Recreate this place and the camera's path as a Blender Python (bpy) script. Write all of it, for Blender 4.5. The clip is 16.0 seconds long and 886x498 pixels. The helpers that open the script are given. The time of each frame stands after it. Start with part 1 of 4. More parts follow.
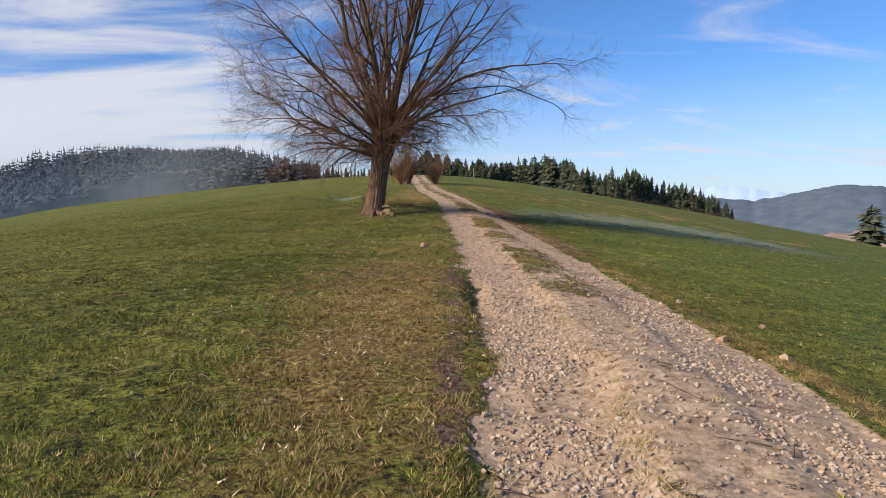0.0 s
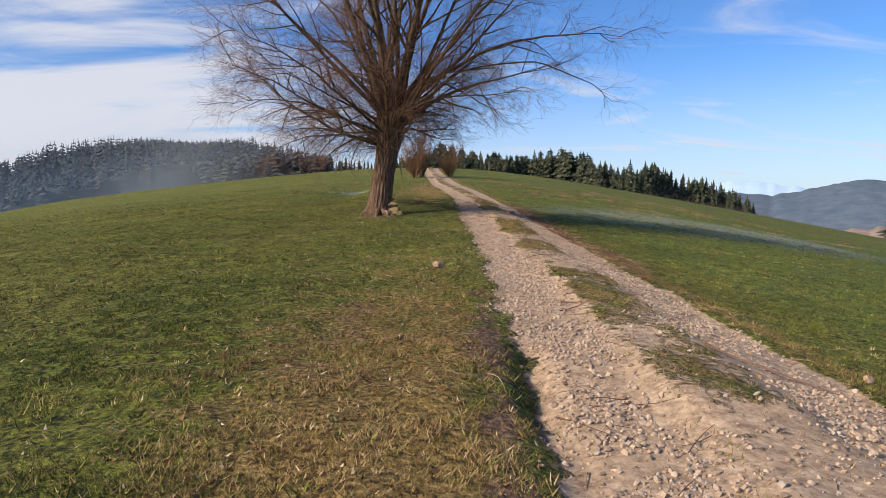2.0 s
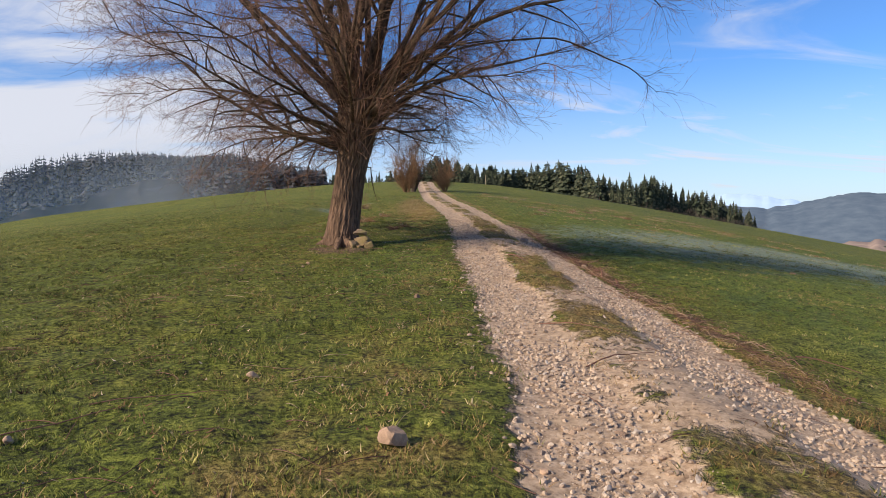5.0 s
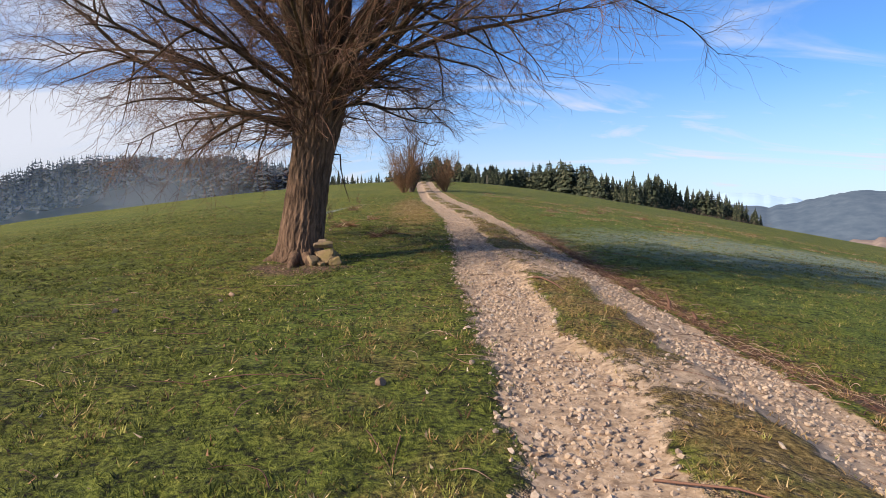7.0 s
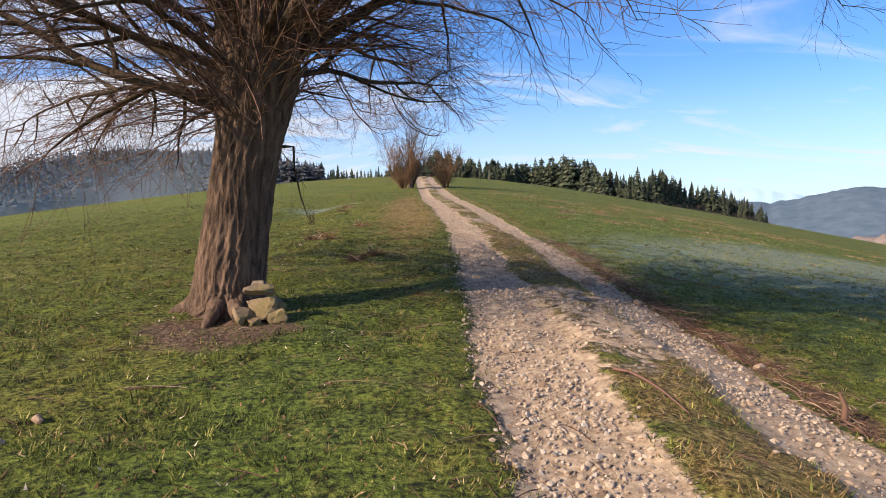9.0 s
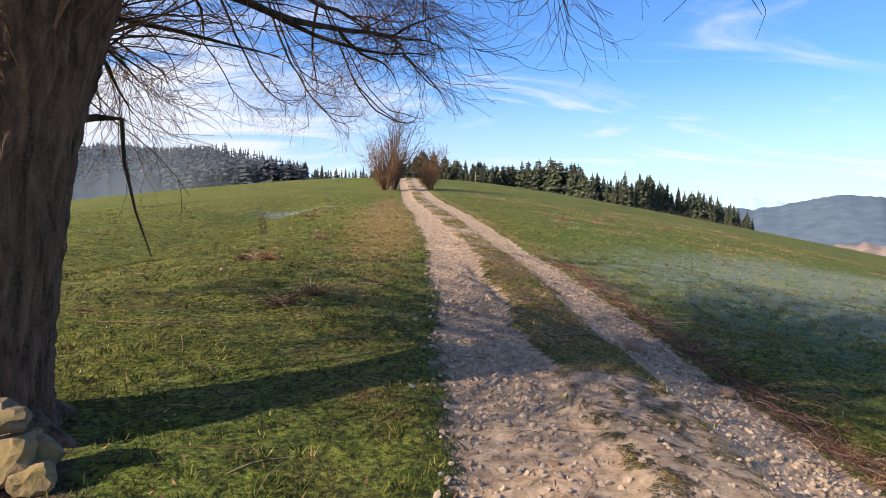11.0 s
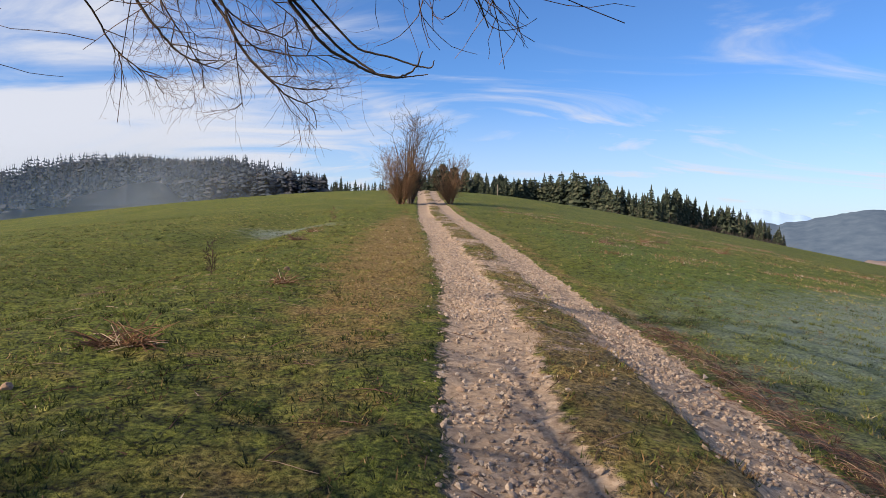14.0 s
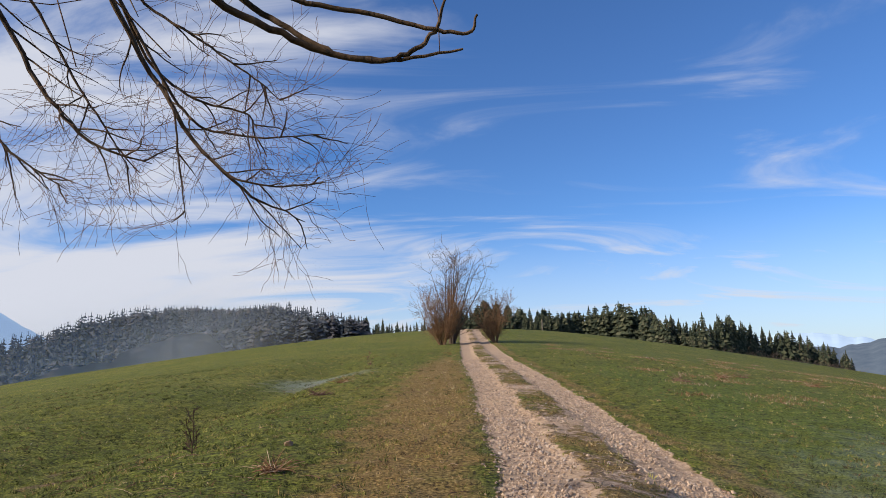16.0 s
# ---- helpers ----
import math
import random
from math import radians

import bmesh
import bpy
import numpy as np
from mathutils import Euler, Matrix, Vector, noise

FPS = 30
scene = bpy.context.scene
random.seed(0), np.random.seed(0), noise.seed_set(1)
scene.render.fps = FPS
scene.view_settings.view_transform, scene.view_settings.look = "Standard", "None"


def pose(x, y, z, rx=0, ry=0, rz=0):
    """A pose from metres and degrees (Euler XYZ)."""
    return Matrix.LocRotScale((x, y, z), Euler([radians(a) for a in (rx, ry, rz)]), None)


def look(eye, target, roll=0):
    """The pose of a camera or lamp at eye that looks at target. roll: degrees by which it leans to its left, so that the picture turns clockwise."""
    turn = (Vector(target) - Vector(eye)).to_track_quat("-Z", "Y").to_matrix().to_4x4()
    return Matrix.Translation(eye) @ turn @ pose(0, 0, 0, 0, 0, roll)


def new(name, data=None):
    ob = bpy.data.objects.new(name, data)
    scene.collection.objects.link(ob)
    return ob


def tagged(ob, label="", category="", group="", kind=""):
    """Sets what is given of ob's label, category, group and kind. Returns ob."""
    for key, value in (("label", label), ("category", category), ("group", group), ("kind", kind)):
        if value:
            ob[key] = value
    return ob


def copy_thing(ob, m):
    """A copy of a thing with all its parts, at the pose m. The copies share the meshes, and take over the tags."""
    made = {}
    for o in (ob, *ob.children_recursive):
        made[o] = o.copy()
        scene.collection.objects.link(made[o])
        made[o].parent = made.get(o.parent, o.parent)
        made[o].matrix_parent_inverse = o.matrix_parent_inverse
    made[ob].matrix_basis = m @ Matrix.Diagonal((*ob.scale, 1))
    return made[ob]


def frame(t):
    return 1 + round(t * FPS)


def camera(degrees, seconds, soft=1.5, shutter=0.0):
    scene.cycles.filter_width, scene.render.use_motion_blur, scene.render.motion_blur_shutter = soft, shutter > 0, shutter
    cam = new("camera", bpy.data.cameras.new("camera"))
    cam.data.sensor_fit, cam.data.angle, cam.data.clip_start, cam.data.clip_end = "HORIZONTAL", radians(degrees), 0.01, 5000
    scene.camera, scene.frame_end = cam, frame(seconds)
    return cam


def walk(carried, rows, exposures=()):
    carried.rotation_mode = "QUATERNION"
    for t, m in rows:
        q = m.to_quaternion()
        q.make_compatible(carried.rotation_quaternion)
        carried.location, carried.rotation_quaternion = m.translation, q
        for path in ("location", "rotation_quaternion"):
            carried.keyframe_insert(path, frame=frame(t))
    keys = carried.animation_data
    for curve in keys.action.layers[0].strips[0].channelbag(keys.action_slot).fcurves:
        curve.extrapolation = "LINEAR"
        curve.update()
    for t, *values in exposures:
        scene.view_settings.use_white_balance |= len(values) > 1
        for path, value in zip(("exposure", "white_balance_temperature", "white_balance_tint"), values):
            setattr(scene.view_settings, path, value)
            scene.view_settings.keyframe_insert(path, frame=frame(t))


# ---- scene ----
cam = camera(68, 16.0, soft=0.6)
PATH = [
    (0, (0.450, 0.000, 2.250), (0.589, 2.990, 2.055), -0.38),
    (0.5, (0.475, 0.959, 2.327), (0.576, 3.952, 2.148), 0.58),
    (1, (0.505, 1.894, 2.358), (0.594, 4.887, 2.162), 0.49),
    (1.5, (0.465, 2.880, 2.373), (0.512, 5.873, 2.168), 0.00),
    (2, (0.510, 3.859, 2.393), (0.587, 6.849, 2.168), -0.12),
    (2.5, (0.569, 4.828, 2.417), (0.668, 7.818, 2.191), -0.70),
    (3, (0.653, 5.799, 2.498), (0.794, 8.786, 2.260), -0.78),
    (3.5, (0.721, 6.757, 2.561), (0.816, 9.747, 2.324), -0.53),
    (4, (0.768, 7.723, 2.635), (0.860, 10.713, 2.418), 0.36),
    (6.5, (0.999, 12.673, 2.671), (1.103, 15.669, 2.551), -1.43),
    (7, (1.066, 13.701, 2.695), (1.157, 16.696, 2.536), -0.68),
    (7.5, (1.102, 14.695, 2.769), (1.177, 17.687, 2.553), 0.64),
    (8, (1.113, 15.660, 2.865), (1.144, 18.652, 2.654), 0.66),
    (8.5, (1.105, 16.619, 2.954), (1.184, 19.612, 2.764), -0.31),
    (11, (1.376, 21.006, 3.209), (1.535, 23.997, 3.031), 0.51),
    (11.5, (1.428, 21.893, 3.237), (1.632, 24.883, 3.089), 0.33),
    (12, (1.504, 22.726, 3.289), (1.780, 25.710, 3.147), 0.32),
    (12.5, (1.585, 23.539, 3.336), (1.907, 26.518, 3.184), 0.42),
    (13, (1.573, 24.362, 3.428), (1.872, 27.341, 3.240), 1.16),
    (13.5, (1.595, 25.214, 3.470), (1.772, 28.205, 3.315), 0.60),
    (14, (1.575, 26.075, 3.492), (1.643, 29.071, 3.370), 0.85),
    (14.5, (1.568, 26.920, 3.505), (1.527, 29.917, 3.363), 0.60),
    (15, (1.562, 27.692, 3.538), (1.409, 30.687, 3.455), -0.59),
    (15.5, (1.557, 28.332, 3.601), (1.422, 31.326, 3.733), -0.85),
    (16, (1.554, 28.799, 3.642), (1.438, 31.753, 4.149), -1.61),
]
walk(cam, [(t, look(eye, target, roll)) for t, eye, target, roll in PATH],
     exposures=[(0.0, 0.26, 6370, 10), (7.0, 0.42, 6370, 10), (8.5, 0.52, 6370, 10), (11.0, 0.70, 6370, 10), (12.5, 0.56, 6370, 10), (14.5, 0.28, 6370, 10), (16.0, 0.22, 6370, 10)])

# ---- sky and sun ----
SUN_EL, SUN_AZ = radians(30), radians(28)
SUN_FROM = Vector((-math.cos(SUN_AZ) * math.cos(SUN_EL), -math.sin(SUN_AZ) * math.cos(SUN_EL), math.sin(SUN_EL)))
sun_data = bpy.data.lights.new("sun", "SUN")
sun_data.energy, sun_data.angle, sun_data.color = 5.0, radians(0.6), (1.0, 0.82, 0.63)
sun = new("sun", sun_data)
sun.matrix_world = look(SUN_FROM * 100, (0, 0, 0))

world = bpy.data.worlds.new("sky")
scene.world = world
world.use_nodes = True
wt = world.node_tree
wt.nodes.clear()


def wnode(kind, **sets):
    n = wt.nodes.new(kind)
    for key, value in sets.items():
        n.inputs[key].default_value = value
    return n


def wmath(op, a, b):
    n = wt.nodes.new("ShaderNodeMath")
    n.operation = op
    for i, v in enumerate((a, b)):
        if isinstance(v, (int, float)):
            n.inputs[i].default_value = v
        else:
            wt.links.new(v, n.inputs[i])
    return n.outputs[0]


def wrange(value, a, b, c, d):
    n = wt.nodes.new("ShaderNodeMapRange")
    n.interpolation_type = "SMOOTHSTEP"
    wt.links.new(value, n.inputs[0])
    for i, v in enumerate((a, b, c, d)):
        n.inputs[i + 1].default_value = v
    return n.outputs[0]


sky = wt.nodes.new("ShaderNodeTexSky")
sky.sky_type, sky.sun_disc = "NISHITA", False
sky.sun_elevation, sky.sun_rotation = SUN_EL, math.atan2(SUN_FROM.x, SUN_FROM.y)
sky.air_density, sky.dust_density, sky.ozone_density, sky.altitude = 1.0, 0.35, 2.2, 700
coord = wt.nodes.new("ShaderNodeTexCoord")
sep = wt.nodes.new("ShaderNodeSeparateXYZ")
wt.links.new(coord.outputs["Generated"], sep.inputs[0])
dx, dy, dz = sep.outputs[0], sep.outputs[1], sep.outputs[2]
lift = wmath("ADD", wmath("MAXIMUM", dz, 0.0), 0.22)
flat = wt.nodes.new("ShaderNodeCombineXYZ")
wt.links.new(wmath("DIVIDE", dx, lift), flat.inputs[0])
wt.links.new(wmath("DIVIDE", dy, lift), flat.inputs[1])
turn = wt.nodes.new("ShaderNodeMapping")
turn.inputs["Rotation"].default_value = (0, 0, radians(38))
turn.inputs["Scale"].default_value = (0.62, 1.5, 1)
wt.links.new(flat.outputs[0], turn.inputs[0])
wisps = wnode("ShaderNodeTexNoise", Scale=1.5, Detail=9.0, Roughness=0.57, Distortion=1.3)
wt.links.new(turn.outputs[0], wisps.inputs["Vector"])
veil = wnode("ShaderNodeTexNoise", Scale=0.32, Detail=3.0, Roughness=0.5)
wt.links.new(turn.outputs[0], veil.inputs["Vector"])
low = wrange(dz, 0.03, 0.27, 1.0, 0.0)
left = wrange(dx, -0.50, 0.20, 1.0, 0.0)
amount = wmath("ADD", wmath("MULTIPLY", low, 0.22), wmath("MULTIPLY", left, 0.26))
amount = wmath("ADD", amount, wmath("MULTIPLY", wmath("MULTIPLY", low, left), 0.02))
cover = wmath("ADD", wmath("MULTIPLY", wisps.outputs[0], 1.30), wmath("MULTIPLY", veil.outputs[0], 0.45))
cloud = wrange(wmath("ADD", cover, amount), 0.90, 1.36, 0.0, 0.97)
cloud = wmath("MAXIMUM", cloud, wrange(dz, 0.0, 0.22, 0.55, 0.0))
mix = wt.nodes.new("ShaderNodeMix")
mix.data_type = "RGBA"
wt.links.new(cloud, mix.inputs[0])
tint = wt.nodes.new("ShaderNodeMix")
tint.data_type, tint.blend_type = "RGBA", "MULTIPLY"
tint.inputs[0].default_value = 1.0
tint.inputs[7].default_value = (0.60, 0.90, 1.30, 1)
wt.links.new(sky.outputs[0], tint.inputs[6])
wt.links.new(tint.outputs[2], mix.inputs[6])
mix.inputs[7].default_value = (6.2, 6.32, 6.9, 1)
back = wnode("ShaderNodeBackground", Strength=0.097)
wt.links.new(mix.outputs[2], back.inputs[0])
wout = wt.nodes.new("ShaderNodeOutputWorld")
wt.links.new(back.outputs[0], wout.inputs[0])


# ---- materials ----
class Shade:
    """A small builder for one procedural material."""

    def __init__(self, name, rough=0.9):
        self.mat = bpy.data.materials.new(name)
        self.mat.use_nodes = True
        self.tree = self.mat.node_tree
        self.bsdf = self.tree.nodes["Principled BSDF"]
        self.bsdf.inputs["Roughness"].default_value = rough
        self.bsdf.inputs["Specular IOR Level"].default_value = 0.25
        self.where = self.tree.nodes.new("ShaderNodeTexCoord").outputs["Object"]

    def put(self, socket, value):
        if isinstance(value, (int, float)):
            socket.default_value = value
        elif isinstance(value, tuple):
            socket.default_value = (*value, 1) if len(value) == 3 and socket.type == "RGBA" else value
        else:
            self.tree.links.new(value, socket)

    def noise(self, scale, detail=4.0, rough=0.55, stretch=None, distort=0.0):
        n = self.tree.nodes.new("ShaderNodeTexNoise")
        for key, value in (("Scale", scale), ("Detail", detail), ("Roughness", rough), ("Distortion", distort)):
            n.inputs[key].default_value = value
        source = self.where
        if stretch:
            m = self.tree.nodes.new("ShaderNodeMapping")
            m.inputs["Scale"].default_value = stretch
            self.tree.links.new(self.where, m.inputs[0])
            source = m.outputs[0]
        self.tree.links.new(source, n.inputs["Vector"])
        return n.outputs[0]

    def cells(self, scale, feature="F1", out="Distance"):
        n = self.tree.nodes.new("ShaderNodeTexVoronoi")
        n.feature = feature
        n.inputs["Scale"].default_value = scale
        self.tree.links.new(self.where, n.inputs["Vector"])
        return n.outputs[out]

    def attr(self, name):
        n = self.tree.nodes.new("ShaderNodeAttribute")
        n.attribute_name = name
        return n.outputs["Fac"]

    def island(self):
        return self.tree.nodes.new("ShaderNodeNewGeometry").outputs["Random Per Island"]

    def each(self):
        return self.tree.nodes.new("ShaderNodeObjectInfo").outputs["Random"]

    def range(self, value, a, b, c=0.0, d=1.0):
        n = self.tree.nodes.new("ShaderNodeMapRange")
        n.interpolation_type = "SMOOTHSTEP"
        for i, v in enumerate((value, a, b, c, d)):
            self.put(n.inputs[i], v)
        return n.outputs[0]

    def math(self, op, a, b):
        n = self.tree.nodes.new("ShaderNodeMath")
        n.operation = op
        self.put(n.inputs[0], a)
        self.put(n.inputs[1], b)
        return n.outputs[0]

    def mix(self, fac, a, b, blend="MIX"):
        n = self.tree.nodes.new("ShaderNodeMix")
        n.data_type, n.blend_type = "RGBA", blend
        self.put(n.inputs[0], fac)
        self.put(n.inputs[6], a)
        self.put(n.inputs[7], b)
        return n.outputs[2]

    def ramp(self, value, *stops):
        n = self.tree.nodes.new("ShaderNodeValToRGB")
        e = n.color_ramp.elements
        while len(e) < len(stops):
            e.new(0.5)
        for one, (at, col) in zip(e, stops):
            one.position, one.color = at, (*col, 1)
        self.put(n.inputs[0], value)
        return n.outputs[0]

    def bump(self, height, strength, distance):
        n = self.tree.nodes.new("ShaderNodeBump")
        n.inputs["Strength"].default_value, n.inputs["Distance"].default_value = strength, distance
        self.tree.links.new(height, n.inputs["Height"])
        self.tree.links.new(n.outputs[0], self.bsdf.inputs["Normal"])
        return self

    def done(self, colour):
        self.put(self.bsdf.inputs["Base Color"], colour)
        return self.mat


def ground_material():
    s = Shade("meadow_and_track", 0.95)
    big, mid, fine = s.noise(0.22, 3), s.noise(1.7, 5), s.noise(24, 6, 0.62)
    hair = s.noise(70, 3, 0.7)
    shade = s.math("ADD", s.math("MULTIPLY", fine, 0.65), s.math("MULTIPLY", s.noise(6.0, 4, 0.6), 0.35))
    green = s.ramp(shade, (0.38, (0.012, 0.015, 0.003)), (0.50, (0.098, 0.120, 0.014)), (0.62, (0.215, 0.245, 0.038)))
    olive = s.ramp(shade, (0.38, (0.020, 0.018, 0.005)), (0.50, (0.150, 0.155, 0.022)), (0.62, (0.30, 0.29, 0.058)))
    lush = s.ramp(shade, (0.38, (0.010, 0.018, 0.003)), (0.50, (0.090, 0.138, 0.020)), (0.62, (0.19, 0.245, 0.040)))
    grass = s.mix(s.range(s.math("ADD", s.math("MULTIPLY", big, 0.55), s.math("MULTIPLY", mid, 0.45)), 0.41, 0.65), green, olive)
    grass = s.mix(s.range(s.math("ADD", s.attr("lush"), s.math("MULTIPLY", s.math("SUBTRACT", mid, 0.5), 1.2)), 0.2, 0.9, 0.0, 0.8), grass, lush)
    straw = s.ramp(fine, (0.34, (0.035, 0.022, 0.009)), (0.5, (0.220, 0.152, 0.045)), (0.66, (0.43, 0.31, 0.12)))
    dry = s.range(s.math("ADD", s.attr("dry"), s.math("MULTIPLY", s.math("SUBTRACT", mid, 0.5), 1.5)), 0.30, 0.85)
    col = s.mix(dry, grass, straw)
    soil = s.ramp(fine, (0.36, (0.045, 0.028, 0.018)), (0.52, (0.17, 0.108, 0.070)), (0.7, (0.30, 0.20, 0.14)))
    bare = s.range(s.math("ADD", s.attr("bare"), s.math("MULTIPLY", s.math("SUBTRACT", mid, 0.5), 1.3)), 0.45, 0.75)
    col = s.mix(bare, col, soil)
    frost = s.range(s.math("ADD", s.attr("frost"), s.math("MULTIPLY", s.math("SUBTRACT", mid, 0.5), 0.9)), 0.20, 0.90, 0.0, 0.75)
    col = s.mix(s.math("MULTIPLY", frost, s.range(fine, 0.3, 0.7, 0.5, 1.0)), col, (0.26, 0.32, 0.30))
    pebble = s.cells(46, "F1", "Color")
    grit = s.ramp(s.noise(11, 7, 0.66), (0.36, (0.11, 0.072, 0.044)), (0.5, (0.35, 0.250, 0.155)), (0.64, (0.58, 0.44, 0.30)))
    grit = s.mix(0.35, grit, s.ramp(pebble, (0.0, (0.17, 0.115, 0.080)), (0.5, (0.42, 0.305, 0.22)), (1.0, (0.62, 0.50, 0.39))))
    grit = s.mix(s.range(mid, 0.42, 0.72, 0.0, 0.6), grit, s.ramp(fine, (0.36, (0.19, 0.130, 0.078)), (0.64, (0.52, 0.385, 0.25))))
    way = s.range(s.math("ADD", s.attr("track"), s.math("MULTIPLY", s.math("SUBTRACT", s.noise(5.5, 5, 0.65), 0.5), 1.1)), 0.36, 0.62)
    col = s.mix(way, col, grit)
    tuft = s.noise(6.5, 3, 0.55)
    turf = s.math("SUBTRACT", 1.0, s.math("MULTIPLY", way, 0.90))
    relief = s.math("MULTIPLY", turf, s.math("ADD", s.math("MULTIPLY", fine, 0.7), s.math("MULTIPLY", hair, 0.5)))
    relief = s.math("ADD", relief, s.math("MULTIPLY", s.math("MULTIPLY", tuft, s.math("SUBTRACT", 1.0, way)), 1.6))
    s.bump(relief, 1.0, 0.07)
    return s.done(col)


def leafy(name, low, high, tip=None, rough=0.85):
    s = Shade(name, rough)
    col = s.ramp(s.island(), (0.0, low), (1.0, high)) if tip is None else s.ramp(s.island(), (0.0, low), (0.7, high), (1.0, tip))
    return s.done(col)


def turf_material(name, *stops):
    """Grass blades that share the tone of their tuft."""
    s = Shade(name, 0.8)
    tone = s.math("ADD", s.attr("tone"), s.math("MULTIPLY", s.math("SUBTRACT", s.island(), 0.5), 0.35))
    return s.done(s.ramp(tone, *stops))


def bark_material(name, dark, light, scale, strength):
    s = Shade(name, 0.92)
    ridges = s.noise(scale, 5, 0.6, (1.0, 1.0, 0.16), 0.5)
    fine = s.noise(scale * 5, 4, 0.6, (1, 1, 0.5))
    tone = s.math("ADD", s.math("MULTIPLY", ridges, 0.75), s.math("MULTIPLY", fine, 0.25))
    s.bump(tone, strength, 0.05)
    return s.done(s.ramp(tone, (0.36, dark), (0.62, light), (0.8, tuple(min(1, c * 1.5) for c in light))))


def stone_material(name, tones, moss=0.0):
    s = Shade(name, 0.9)
    base = s.ramp(s.each(), *[(i / max(1, len(tones) - 1), c) for i, c in enumerate(tones)])
    fine = s.noise(18, 6, 0.65)
    col = s.mix(0.55, base, s.ramp(fine, (0.3, (0.16, 0.12, 0.09)), (0.7, (0.62, 0.54, 0.44))), "OVERLAY")
    if moss:
        col = s.mix(s.range(s.noise(4, 4), 0.48, 0.66, 0, moss), col, (0.20, 0.17, 0.045))
    s.bump(fine, 0.7, 0.02)
    return s.done(col)


def chips_material():
    s = Shade("gravel_chips", 0.9)
    col = s.ramp(s.island(), (0.0, (0.12, 0.080, 0.056)), (0.3, (0.26, 0.180, 0.115)), (0.6, (0.38, 0.272, 0.178)), (0.85, (0.50, 0.378, 0.262)), (1.0, (0.33, 0.30, 0.27)))
    return s.done(s.mix(0.35, col, s.ramp(s.noise(60, 4), (0.3, (0.25, 0.19, 0.15)), (0.7, (0.6, 0.52, 0.45)))))


def hill_material(name, low, high, scale, haze_glow=0.0):
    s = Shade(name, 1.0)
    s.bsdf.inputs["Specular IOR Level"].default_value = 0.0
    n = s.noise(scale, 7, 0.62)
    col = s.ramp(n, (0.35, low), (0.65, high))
    # emission imitates the airlight of haze over distant hills
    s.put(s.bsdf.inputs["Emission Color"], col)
    s.bsdf.inputs["Emission Strength"].default_value = haze_glow
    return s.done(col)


M_GROUND = ground_material()
M_GRASS = turf_material("grass_blades", (0.12, (0.016, 0.025, 0.005)), (0.45, (0.070, 0.090, 0.015)), (0.72, (0.175, 0.190, 0.034)), (1.0, (0.42, 0.38, 0.11)))
M_STRAW = turf_material("dry_grass", (0.12, (0.060, 0.034, 0.015)), (0.45, (0.21, 0.130, 0.050)), (0.72, (0.38, 0.27, 0.115)), (1.0, (0.56, 0.45, 0.25)))
M_LEAF = leafy("fallen_leaves", (0.10, 0.045, 0.022), (0.30, 0.165, 0.085), (0.66, 0.55, 0.40))
M_CHIPS = chips_material()
M_STONE = stone_material("track_stone", [(0.26, 0.18, 0.13), (0.42, 0.31, 0.23), (0.55, 0.43, 0.33)])
M_ROCK = stone_material("sandstone", [(0.25, 0.18, 0.10), (0.31, 0.235, 0.145), (0.23, 0.185, 0.14)], 0.5)
M_BARK = bark_material("willow_bark", (0.040, 0.025, 0.017), (0.20, 0.128, 0.085), 15, 0.8)
M_LIMB = bark_material("limb_bark", (0.030, 0.020, 0.014), (0.130, 0.088, 0.056), 9, 0.6)
M_TWIG = leafy("willow_twigs", (0.085, 0.046, 0.034), (0.19, 0.105, 0.072), (0.27, 0.165, 0.10))
M_SHOOT = leafy("bush_twigs", (0.12, 0.066, 0.038), (0.25, 0.145, 0.080), (0.34, 0.225, 0.13))
M_STICK = leafy("dead_sticks", (0.07, 0.036, 0.027), (0.20, 0.108, 0.075), (0.46, 0.34, 0.23))
M_NEEDLE = leafy("conifer_needles", (0.022, 0.032, 0.021), (0.054, 0.067, 0.038), (0.098, 0.102, 0.060))
M_PINE_TRUNK = bark_material("conifer_bark", (0.06, 0.040, 0.030), (0.24, 0.17, 0.125), 3, 0.5)
# aerial haze is mixed into the blue-grey of these two woods
M_FAR_WOOD = leafy("haze_tinted_wood", (0.062, 0.078, 0.096), (0.074, 0.090, 0.108), (0.082, 0.098, 0.114), 1.0)
M_FAR_BARE = leafy("haze_tinted_bare_wood", (0.092, 0.096, 0.106), (0.112, 0.113, 0.120), None, 1.0)
M_BRUSH_WOOD = leafy("leafless_wood", (0.09, 0.068, 0.056), (0.17, 0.130, 0.105))
# both hills carry aerial haze in their blue base colours and emission
M_HILL = hill_material("hazed_wooded_hill", (0.075, 0.105, 0.145), (0.110, 0.142, 0.180), 0.03, 0.22)
M_HILL_FAR = hill_material("hazed_far_hill", (0.30, 0.40, 0.52), (0.33, 0.43, 0.54), 0.01, 0.62)
M_HEATH = hill_material("brown_heath", (0.24, 0.19, 0.165), (0.36, 0.28, 0.235), 0.06)
M_POST = bark_material("weathered_post", (0.10, 0.085, 0.07), (0.34, 0.29, 0.23), 20, 0.5)


# ---- the lie of the land ----
def sstep(a, b, v):
    u = np.clip((v - a) / (b - a), 0.0, 1.0)
    return u * u * (3 - 2 * u)


def lattice(ix, iy, seed):
    h = (ix.astype(np.int64) * 374761393 + iy.astype(np.int64) * 668265263 + seed * 974634777) & 0x7FFFFFFF
    h = ((h ^ (h >> 13)) * 1274126177) & 0x7FFFFFFF
    return ((h ^ (h >> 16)) & 0xFFFF) / 65535.0


